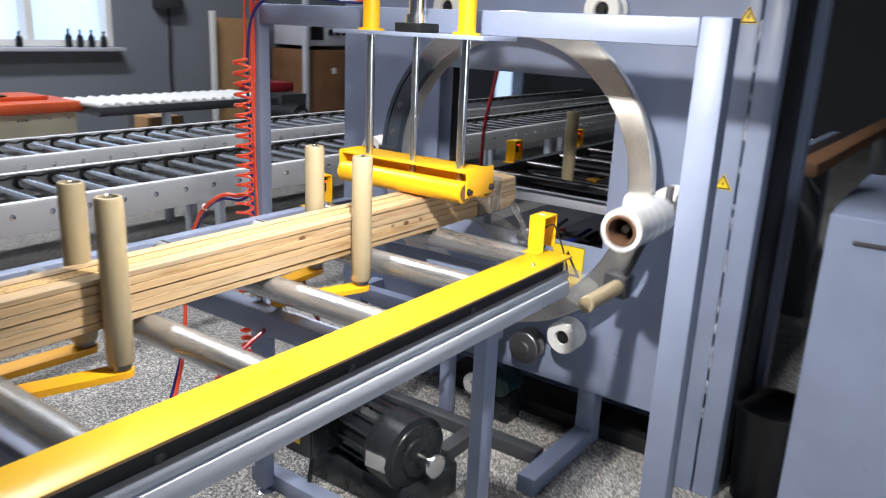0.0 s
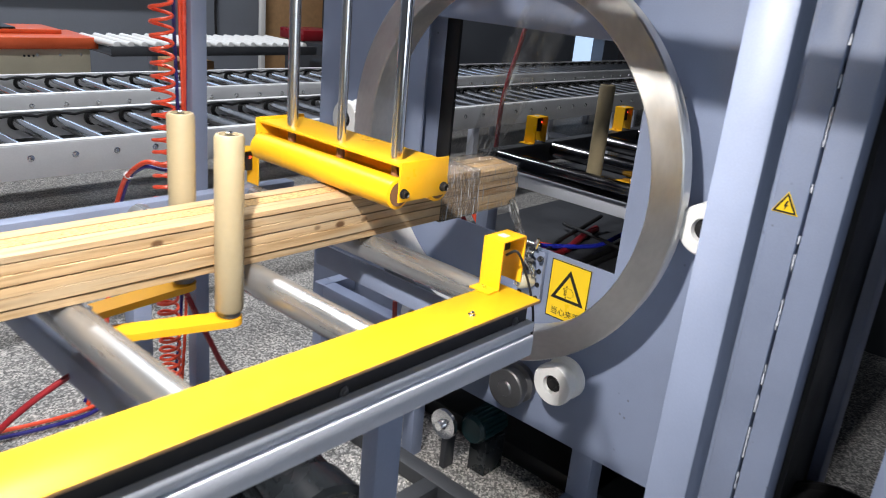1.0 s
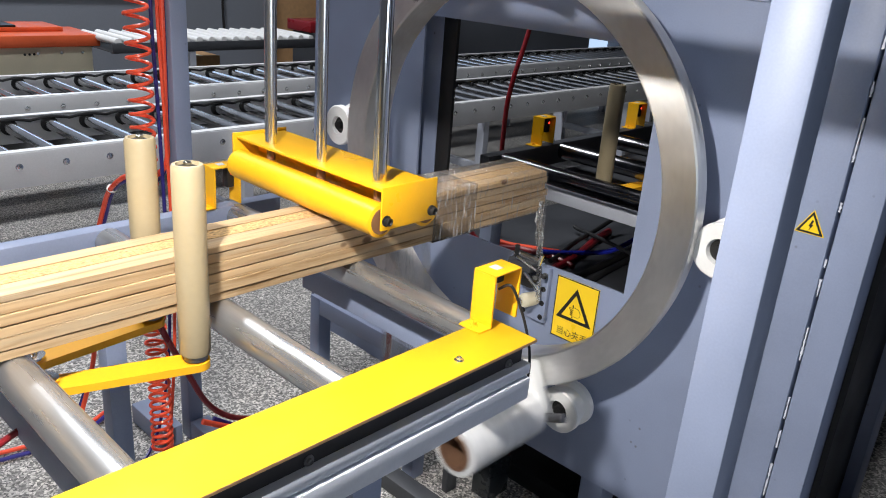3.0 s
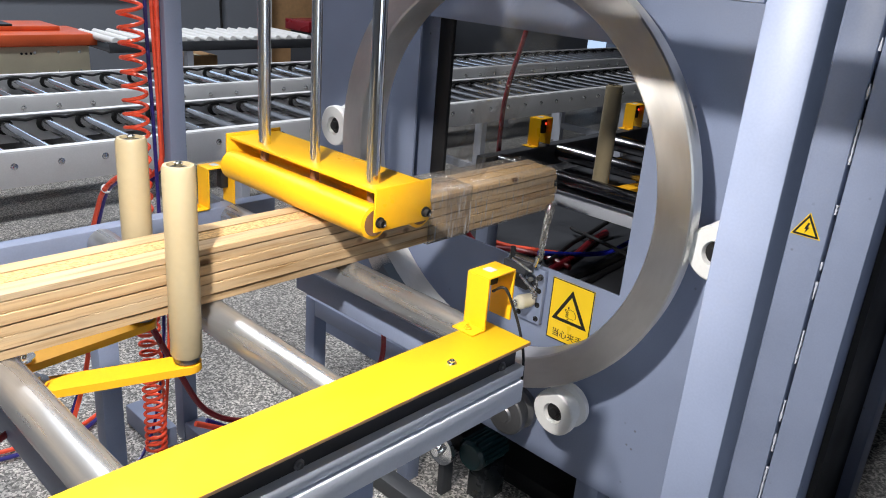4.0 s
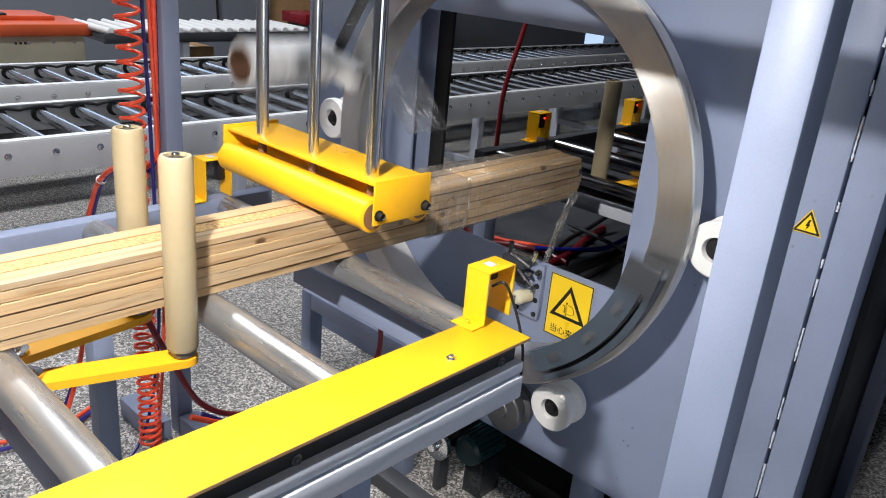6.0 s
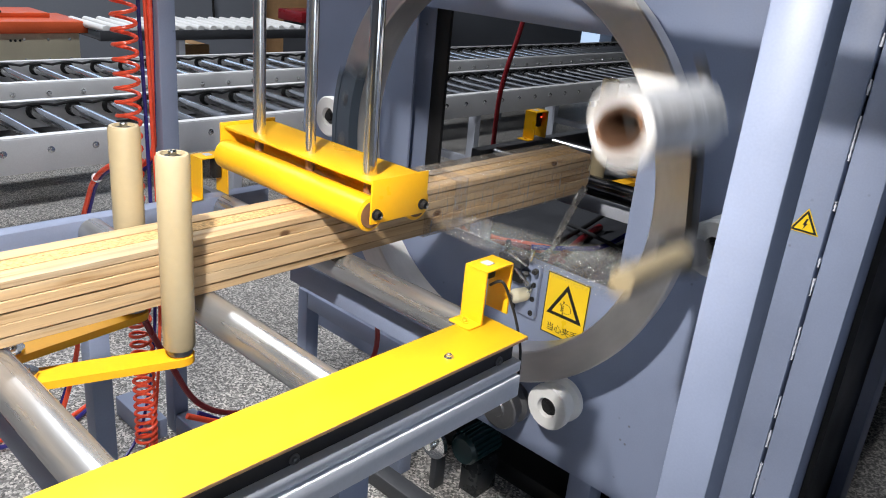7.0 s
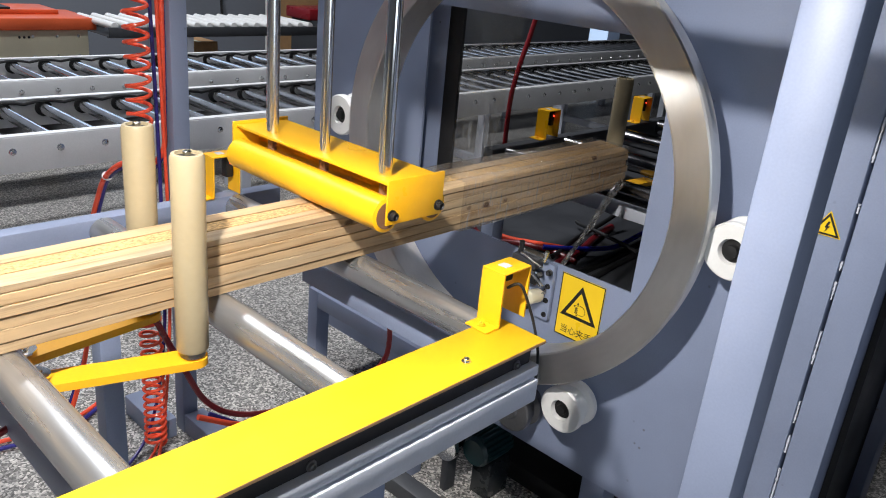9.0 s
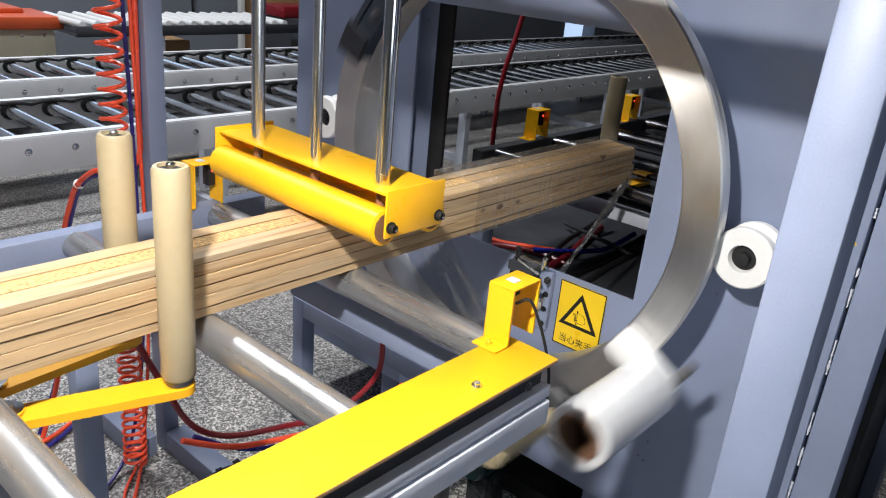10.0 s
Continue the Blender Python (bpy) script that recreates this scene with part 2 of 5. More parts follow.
def floor_mat():
    m = bpy.data.materials.new("terrazzo_floor")
    m.use_nodes = True
    n, l = m.node_tree.nodes, m.node_tree.links
    p = n["Principled BSDF"]
    co = n.new("ShaderNodeTexCoord")
    v, st = n.new("ShaderNodeTexVoronoi"), n.new("ShaderNodeTexNoise")
    v.inputs["Scale"].default_value = 185
    st.inputs["Scale"].default_value, st.inputs["Detail"].default_value = 1.6, 6
    l.new(co.outputs["Object"], v.inputs[0]), l.new(co.outputs["Object"], st.inputs[0])
    sep = n.new("ShaderNodeSeparateColor")
    l.new(v.outputs["Color"], sep.inputs[0])
    ramp = n.new("ShaderNodeValToRGB")
    e = ramp.color_ramp.elements
    e[0].position, e[0].color = 0.0, (0.085, 0.083, 0.08, 1)
    e[1].position, e[1].color = 1.0, (0.80, 0.775, 0.74, 1)
    k = e.new(0.45)
    k.color = (0.24, 0.235, 0.23, 1)
    l.new(sep.outputs[0], ramp.inputs[0])
    mc = n.new("ShaderNodeMix")
    mc.data_type, mc.blend_type = "RGBA", "MULTIPLY"
    mc.inputs["Factor"].default_value = 0.7
    r2 = n.new("ShaderNodeValToRGB")
    r2.color_ramp.elements[0].position, r2.color_ramp.elements[0].color = 0.3, (0.55, 0.54, 0.53, 1)
    r2.color_ramp.elements[1].position = 0.65
    l.new(st.outputs[0], r2.inputs[0]), l.new(ramp.outputs[0], mc.inputs["A"]), l.new(r2.outputs[0], mc.inputs["B"])
    l.new(mc.outputs["Result"], p.inputs["Base Color"])
    p.inputs["Roughness"].default_value = 0.4
    return m


FLOOR = floor_mat()


def glow(name, color, strength):
    m = bpy.data.materials.new(name)
    m.use_nodes = True
    p = m.node_tree.nodes["Principled BSDF"]
    p.inputs["Base Color"].default_value = (*color, 1)
    p.inputs["Emission Color"].default_value = (*color, 1)
    p.inputs["Emission Strength"].default_value = strength
    return m


SKYLIGHT = glow("daylight_backdrop", (0.55, 0.72, 0.95), 0.9)
REDLED = glow("red_led", (1.0, 0.05, 0.02), 3.0)


# ---- mesh helpers ----
def box(bm, x0, x1, y0, y1, z0, z1, bevel=0.0):
    r = bmesh.ops.create_cube(bm, size=1, matrix=Matrix.Translation(((x0 + x1) / 2, (y0 + y1) / 2, (z0 + z1) / 2)) @ Matrix.Diagonal((x1 - x0, y1 - y0, z1 - z0, 1)))
    if bevel:
        es = list({e for v in r["verts"] for e in v.link_edges})
        bmesh.ops.bevel(bm, geom=es, offset=bevel, segments=2, affect="EDGES", profile=0.5)
    return bm


def align(p, q):
    d = Vector(q) - Vector(p)
    return Matrix.Translation((Vector(p) + Vector(q)) / 2) @ d.to_track_quat("Z", "Y").to_matrix().to_4x4(), d.length


def rod(bm, p, q, r, seg=20, r2=None):
    m, h = align(p, q)
    bmesh.ops.create_cone(bm, cap_ends=True, segments=seg, radius1=r, radius2=r if r2 is None else r2, depth=h, matrix=m)
    return bm


def bar(bm, p, q, w, h, bevel=0.0):
    """A square bar from p to q, w across and h deep."""
    m, length = align(p, q)
    r = bmesh.ops.create_cube(bm, size=1, matrix=m @ Matrix.Diagonal((w, h, length, 1)))
    if bevel:
        bmesh.ops.bevel(bm, geom=list({e for v in r["verts"] for e in v.link_edges}), offset=bevel, segments=2, affect="EDGES", profile=0.5)
    return bm


def lathe(bm, profile, origin, axis, seg=32, closed=False):
    """Turns a profile of (along, radius) round an axis through origin."""
    q = Vector(axis).to_track_quat("Z", "Y").to_matrix().to_4x4()
    m = Matrix.Translation(origin) @ q
    rings = [[bm.verts.new(m @ Vector((r * math.cos(2 * math.pi * k / seg), r * math.sin(2 * math.pi * k / seg), a))) for k in range(seg)] for a, r in profile]
    pairs = list(zip(rings, rings[1:])) + ([(rings[-1], rings[0])] if closed else [])
    for a, b in pairs:
        for k in range(seg):
            bm.faces.new((a[k], a[(k + 1) % seg], b[(k + 1) % seg], b[k]))
    if not closed:
        for ring in (rings[0], rings[-1]):
            try:
                bm.faces.new(ring)
            except ValueError:
                pass
    return bm


def tube(bm, pts, r, seg=10):
    """A hose through points, smoothed by a Catmull-Rom run."""
    pts = [Vector(p) for p in pts]
    path = []
    for i in range(len(pts) - 1):
        a, b, c, d = pts[max(i - 1, 0)], pts[i], pts[i + 1], pts[min(i + 2, len(pts) - 1)]
        for k in range(6):
            t = k / 6
            path.append(0.5 * ((2 * b) + (c - a) * t + (2 * a - 5 * b + 4 * c - d) * t * t + (3 * b - a - 3 * c + d) * t ** 3))
    path.append(pts[-1])
    return sweep(bm, path, r, seg)


def sweep(bm, path, r, seg=8):
    side, rings = Vector((0.31, 0.2, 0.93)), []
    for i, p in enumerate(path):
        d = (path[min(i + 1, len(path) - 1)] - path[max(i - 1, 0)]).normalized()
        side = (side - d * side.dot(d)).normalized()
        up = d.cross(side)
        rings.append([bm.verts.new(p + r * (math.cos(2 * math.pi * k / seg) * side + math.sin(2 * math.pi * k / seg) * up)) for k in range(seg)])
    for a, b in zip(rings, rings[1:]):
        for k in range(seg):
            bm.faces.new((a[k], a[(k + 1) % seg], b[(k + 1) % seg], b[k]))
    bm.faces.new(rings[0]), bm.faces.new(rings[-1])
    return bm


def mesh(name, bm, material, smooth=True):
    bmesh.ops.recalc_face_normals(bm, faces=bm.faces)
    me = bpy.data.meshes.new(name)
    bm.to_mesh(me)
    bm.free()
    me.materials.append(material)
    if smooth:
        me.polygons.foreach_set("use_smooth", [True] * len(me.polygons))
        me.set_sharp_from_angle(angle=radians(26))
    return me


def thing(name, label, category, group="", at=None, kind=""):
    ob = new(name)
    ob.empty_display_size = 0.05
    if at is not None:
        ob.matrix_basis = at
    return tagged(ob, label, category, group, kind)


B = bmesh.new


def part(name, bm, material, parent=None, label="", at=None):
    """One mesh in world coordinates, linked under its thing or part."""
    ob = new(name, mesh(name, bm, material))
    if parent is not None:
        ob.parent = parent
        if parent.parent is None:
            ob.matrix_parent_inverse = parent.matrix_basis.inverted()
    if label:
        tagged(ob, label)
    return ob


def shared(name, me, parent, m):
    """One more object on a shared mesh, placed by m in world coordinates."""
    ob = new(name, me)
    ob.parent = parent
    if parent.parent is None:
        ob.matrix_parent_inverse = parent.matrix_basis.inverted()
    ob.matrix_basis = m
    return ob


# ---- the hall ----
def structure(name, bm, material, label, category):
    return tagged(new(name, mesh(name, bm, material)), label, category, kind="structure")


XW, XE, YS, YN, ZC = -5.6, 5.0, -6.0, 10.0, 5.8
structure("floor", box(B(), XW, XE, YS, YN, -0.1, 0), FLOOR, "speckled grey terrazzo workshop floor with scuffs", "floor")
structure("ceiling", box(B(), XW, XE, YS, YN, ZC, ZC + 0.1), CEILP, "plain grey sheet ceiling of the hall", "ceiling")
W1 = (1.10, 2.45, 1.02, 2.3)
W2 = (8.75, 9.55, 0.24, 0.70)
bm = B()
box(bm, XW - 0.2, XW, YS, W1[0], 0, ZC)
box(bm, XW - 0.2, XW, W1[1], W2[0], 0, ZC), box(bm, XW - 0.2, XW, W2[1], YN, 0, ZC)
for w in (W1, W2):
    box(bm, XW - 0.2, XW, w[0], w[1], 0, w[2]), box(bm, XW - 0.2, XW, w[0], w[1], w[3], ZC)
structure("wall_west", bm, WALLP, "bluish grey painted hall wall with a window", "wall")
structure("wall_north", box(B(), XW, XE, YN, YN + 0.2, 0, ZC), DARKWALL, "dark sheet metal end wall of the hall", "wall")
structure("wall_east", box(B(), XE, XE + 0.2, YS, YN, 0, ZC), DARKWALL, "dark sheet metal hall wall", "wall")
structure("wall_south", box(B(), XW, XE, YS - 0.2, YS, 0, ZC), WALLP, "bluish grey painted hall wall", "wall")


def window(name, y0, y1, z0, z1, mullion):
    w = thing(name, "white framed window with daylight behind the panes", "window", at=pose(XW, y0, z0), kind="structure")
    bm = B()
    x0, x1 = XW - 0.12, XW + 0.01
    box(bm, x0, x1, y0, y0 + 0.05, z0, z1), box(bm, x0, x1, y1 - 0.05, y1, z0, z1)
    box(bm, x0, x1, y0 + 0.05, y1 - 0.05, z0, z0 + 0.05), box(bm, x0, x1, y0 + 0.05, y1 - 0.05, z1 - 0.05, z1)
    box(bm, x0, x1, mullion - 0.03, mullion + 0.03, z0 + 0.05, z1 - 0.05)
    part("window_frame", bm, WHITE, w)
    part("window_sill", box(B(), XW, XW + 0.12, y0 - 0.05, y1 + 0.05, z0 - 0.035, z0 - 0.004, 0.004), PALE, w)
    return w


window("window_1", *W1, 1.74)
bm = B()
box(bm, XW - 0.5, XW - 0.45, W1[0] - 1, W1[1] + 1, 0.2, 3.2)
structure("backdrop", bm, SKYLIGHT, "pale blue daylight outside the window", "backdrop")
structure("backdrop", box(B(), XW - 0.5, XW - 0.45, W2[0] - 0.5, W2[1] + 0.5, 0, 2.0), SKYLIGHT, "pale daylight outside the end opening", "backdrop")


# ---- infeed conveyor ----
ROLL_Z, ROLL_R = 0.776, 0.0265


def cross_roller(parent, y, x0=-0.765, x1=-0.045, material=None):
    r = part("roller", lathe(B(), [(0, ROLL_R - 0.003), (0.003, ROLL_R), (x1 - x0 - 0.003, ROLL_R), (x1 - x0, ROLL_R - 0.003)], (x0, y, ROLL_Z), (1, 0, 0), 36), material or STEEL, parent, "bare steel roller with scuffed middle")
    part("axle", rod(B(), (x0 - 0.015, y, ROLL_Z), (x1 + 0.012, y, ROLL_Z), 0.008, 12), CHROME, r)


def screw(parent, at, normal=(0, 0, 1), r=0.006, material=None):
    n = Vector(normal)
    s = part("screw", lathe(B(), [(0, r * 1.7), (0.0015, r * 1.7), (0.0016, r), (0.005, r), (0.006, r * 0.75), (0.003, r * 0.6), (0.003, r * 0.05)], at, n, 14), material or CHROME, parent)
    return s


def infeed():
    c = thing("infeed_conveyor", "grey framed roller conveyor with bright yellow guard rail", "conveyor", at=pose(-0.4, -0.8, 0))
    y0, y1 = -2.6, 0.14
    bm = B()
    box(bm, -0.064, 0.028, y0, y1, 0.8005, 0.8045, 0.001)
    box(bm, -0.064, -0.060, y0, y1, 0.775, 0.8005)
    part("guard_plate", bm, LEMON, c, "bright lemon yellow painted guard plate")
    part("edge_tape", box(B(), 0.0275, 0.0285, y0, y1, 0.7995, 0.8035), CARD, c, "thin brown protective edge")
    part("rubber_strip", box(B(), -0.058, 0.014, y0, y1 - 0.014, 0.7665, 0.800), BELT, c, "black strip under the yellow plate")
    bm = B()
    box(bm, -0.058, 0.027, y0, y1 - 0.006, 0.748, 0.766, 0.002)
    box(bm, -0.058, 0.021, y0, y1 - 0.008, 0.743, 0.748)
    box(bm, -0.058, 0.030, y0, y1 - 0.006, 0.706, 0.743, 0.003)
    part("front_rail", bm, PALE, c, "grooved pale grey aluminium rail")
    bm = B()
    box(bm, -0.80, -0.765, y0, 0.24, 0.735, 0.800, 0.003)
    part("back_rail", bm, GREY, c)
    for i in range(10):
        y = -0.148 + 0.297 * (i - 8) - (0.02 if i == 9 else 0.0)
        cross_roller(c, y)
    for i in range(8):
        screw(c, (0.0145, -0.176 - 0.36 * i + 0.27, 0.7735), (1, 0, 0), 0.0042, RINGDARK)
    screw(c, (0.0, 0.0, 0.8045), r=0.0042), screw(c, (-0.045, -1.2, 0.8045), r=0.0042)
    for y in (-0.20, -1.25, -2.3):
        bm = B()
        box(bm, -0.028, 0.005, y + 0.012, y + 0.062, 0.02, 0.706, 0.003)
        part("leg", bm, GREY, c)
        bm = B()
        box(bm, -0.745, -0.705, y + 0.005, y + 0.045, 0.02, 0.735, 0.003)
        box(bm, -0.765, -0.745, y + 0.005, y + 0.045, 0.70, 0.735)
        part("leg", bm, GREY, c)
        if y < -0.5:
            part("cross_beam", box(B(), -0.705, -0.028, y + 0.015, y + 0.045, 0.30, 0.34, 0.003), GREY, c)
        for x in (-0.012, -0.725):
            f = part("levelling_foot", lathe(B(), [(0, 0.03), (0.006, 0.03), (0.012, 0.012), (0.02, 0.006)], (x, y + (0.037 if x > -0.1 else 0.025), 0), (0, 0, 1), 18), GALV, c)
    # low frame that carries the guide arms
    for y in (-0.42, -1.03):
        part("arm_beam", box(B(), -0.74, -0.06, y - 0.025, y + 0.025, 0.66, 0.71, 0.003), GREY, c)
    part("stand_lip", box(B(), -0.57, -0.06, 0.156, 0.162, 0.672, 0.722, 0.001), GREY, c, "folded grey sheet lip")
    part("floor_beam", box(B(), -0.80, -0.02, -0.16, -0.11, 0.0, 0.05, 0.003), GREY, c)
    return c


infeed()


def sensor(x, y, z, lit=True):
    """Photoelectric sensor under a folded yellow guard."""
    s = thing("sensor_bracket", "folded yellow steel guard over a small light sensor", "sensor", "yellow sensor guards", pose(x, y, z))
    w, t, h = 0.021, 0.003, 0.084
    bm = B()
    box(bm, x - w, x + w, y, y + t, z + 0.003, z + h)
    box(bm, x - w, x + w, y, y + 0.062, z + h, z + h + t, 0.001)
    box(bm, x - w, x + w, y + 0.059, y + 0.062, z + 0.003, z + h)
    box(bm, x - w, x + w, y - 0.026, y + 0.002, z, z + 0.003, 0.001)
    part("guard", bm, YELLOW, s)
    part("sensor_body", box(B(), x - 0.016, x + (0.004 if lit else -0.006), y + 0.040, y + 0.057, z + (0.035 if lit else 0.055), z + 0.080, 0.003), BLACK, s)
    if lit:
        part("lens", rod(B(), (x + 0.004, y + 0.050, z + 0.066), (x + 0.0055, y + 0.050, z + 0.066), 0.003, 12), REDLED, s, "small glowing red lens")
    part("label_plate", box(B(), x - 0.010, x + 0.006, y + 0.02, y + 0.035, z + h + t, z + h + t + 0.001), PALE, s)
    screw(s, (x, y - 0.014, z + 0.003), r=0.004, material=AMBER)
    return s


sensor(-0.056, 0.107, 0.8045, False)
sensor(-0.782, 0.075, 0.800)
tagged(part("sensor_cable", tube(B(), [(-0.045, 0.13, 0.862), (-0.026, 0.135, 0.872), (-0.012, 0.147, 0.835), (0.0, 0.152, 0.80), (0.012, 0.150, 0.765), (0.012, 0.15, 0.72), (-0.01, 0.15, 0.68), (-0.03, 0.12, 0.66)], 0.0022, 8), BLACK), "thin black sensor cable hanging over the rail end", "cable")


def guide(x, y, px, py, zarm=0.735):
    g = thing("guide_roller", "upright beige plastic guide roller on a yellow swing arm", "guide roller", "guide rollers beside the timber", pose(px, py, 0.70))
    r = part("roller", lathe(B(), [(0, 0.0215), (0.004, 0.0228), (0.283, 0.0228), (0.288, 0.0205), (0.2885, 0.016), (0.281, 0.015), (0.281, 0.003)], (x, y, zarm + 0.012), (0, 0, 1), 32), BEIGE, g, "beige polyurethane roller")
    part("bearing_cap", lathe(B(), [(0, 0.0148), (0.003, 0.0148), (0.004, 0.010), (0.005, 0.009)], (x, y, zarm + 0.293), (0, 0, 1), 18), BLACK, r)
    part("bolt_head", lathe(B(), [(0, 0.006), (0.005, 0.006), (0.006, 0.0045), (0.004, 0.003), (0.004, 0.0005)], (x, y, zarm + 0.298), (0, 0, 1), 14), CHROME, r)
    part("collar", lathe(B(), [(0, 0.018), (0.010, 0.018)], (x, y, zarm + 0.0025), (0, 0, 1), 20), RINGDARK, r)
    a, b = Vector((x, y, zarm - 0.006)), Vector((px, py, zarm - 0.006))
    d = (b - a).normalized()
    s = Vector((-d.y, d.x, 0)) * 0.021
    bm = B()
    outline = [a + s, b + s] + [b + s * math.cos(k * math.pi / 8) + d * 0.021 * math.sin(k * math.pi / 8) for k in range(1, 8)] + [b - s, a - s] + [a - s * math.cos(k * math.pi / 8) - d * 0.021 * math.sin(k * math.pi / 8) for k in range(1, 8)]
    low = [bm.verts.new(p - Vector((0, 0, 0.006))) for p in outline]
    top = [bm.verts.new(p + Vector((0, 0, 0.006))) for p in outline]
    bm.faces.new(top), bm.faces.new(low[::-1])
    for k in range(len(low)):
        bm.faces.new((low[k], low[(k + 1) % len(low)], top[(k + 1) % len(low)], top[k]))
    part("arm", bm, AMBER, g, "yellow painted flat steel arm")
    part("pivot_pin", lathe(B(), [(0, 0.012), (0.035, 0.012), (0.036, 0.019), (0.039, 0.019), (0.040, 0.009), (0.046, 0.009)], (px, py, 0.705), (0, 0, 1), 20), GALV, g)
    return g


for dy in (0.0, -0.61):
    guide(-0.333, -0.213 + dy, -0.395, -0.405 + dy)
    guide(-0.492 if dy == 0 else -0.462, -0.203 + dy, -0.470, -0.395 + dy, 0.738)


# ---- press gantry ----
def gantry():
    g = thing("press_gantry", "grey square tube portal frame over the conveyor", "frame", at=pose(-0.42, 0.21, 0))
    part("column", box(B(), 0.249, 0.316, 0.18, 0.242, 0.0, 1.364, 0.006), GREY, g)
    part("column", box(B(), -1.160, -1.116, 0.18, 0.224, 0.0, 1.364, 0.004), GREY, g)
    part("crossbeam", box(B(), -1.116, 0.249, 0.181, 0.241, 1.302, 1.362, 0.004), GREY, g)
    part("base_bar", box(B(), -1.30, -1.116, 0.10, 0.16, 0.0, 0.06, 0.004), GREY, g)
    part("base_bar", box(B(), -1.116, -0.80, 0.182, 0.24, 0.0, 0.06, 0.004), GREY, g)
    part("mount_plate", box(B(), -0.66, -0.19, 0.03, 0.181, 1.292, 1.302, 0.001), GREY, g)
    for x in (-0.574, -0.274):
        b = part("bushing", lathe(B(), [(0, 0.034), (0.006, 0.034), (0.0065, 0.022), (0.13, 0.022), (0.135, 0.018)], (x, 0.085, 1.302), (0, 0, 1), 24), YELLOW, g, "yellow painted guide bushing")
    c = part("cylinder", lathe(B(), [(0, 0.03), (0.02, 0.03), (0.0205, 0.022), (0.20, 0.022)], (-0.424, 0.085, 1.325), (0, 0, 1), 24), GALV, g, "aluminium air cylinder")
    part("flange", box(B(), -0.464, -0.384, 0.045, 0.125, 1.302, 1.325, 0.003), BLACK, c)
    return g


gantry()


def press():
    p = thing("press_roller_unit", "bright yellow pressing unit with two rollers on steel rods", "press", at=pose(-0.4535, 0.11, 0.904))
    part("top_plate", box(B(), -0.6503, -0.2337, 0.060, 0.168, 0.974, 0.979, 0.001), YELLOW, p)
    for x0 in (-0.2335, -0.655):
        part("end_plate", box(B(), x0, x0 + 0.0045, 0.053, 0.174, 0.914, 0.985, 0.0015), YELLOW, p)
    part("inner_web", box(B(), -0.650, -0.235, 0.108, 0.113, 0.945, 0.974), AMBER, p)
    for y in (0.063, 0.163):
        r = part("press_roller", lathe(B(), [(0, 0.022), (0.002, 0.0275), (0.406, 0.0275), (0.408, 0.022), (0.403, 0.020), (0.403, 0.004)], (-0.647, y, 0.9265), (1, 0, 0), 40), YELLOW, p, "yellow coated roller")
        part("end_cap", lathe(B(), [(0, 0.0215), (0.0025, 0.0215), (0.003, 0.008)], (-0.2408, y, 0.9265), (1, 0, 0), 24), BROWN, r)
        for x, s in ((-0.229, 1), (-0.655, -1)):
            part("bolt", lathe(B(), [(0, 0.009), (0.002, 0.009), (0.0021, 0.0066), (0.009, 0.0066), (0.010, 0.0055), (0.007, 0.004), (0.007, 0.0005)], (x, y, 0.930), (s, 0, 0), 14), BLACK, p, "black socket head bolt")
    for x, r in ((-0.574, 0.0112), (-0.424, 0.0088), (-0.274, 0.0112)):
        q = part("rod", lathe(B(), [(0, r), (0.43, r)], (x, 0.085, 0.979), (0, 0, 1), 24), CHROME, p, "polished steel guide rod")
        part("collar", lathe(B(), [(0, r + 0.0006), (0.003, r + 0.0006), (0.0032, r)], (x, 0.085, 0.994), (0, 0, 1), 24), CHROME, q)
        part("stud", rod(B(), (x, 0.085, 0.948), (x, 0.085, 0.974), 0.008, 12), BROWN, q)
    return p


press()

# ---- wrapping machine body ----
CX, CZ, RY = -0.425, 0.892, 0.540


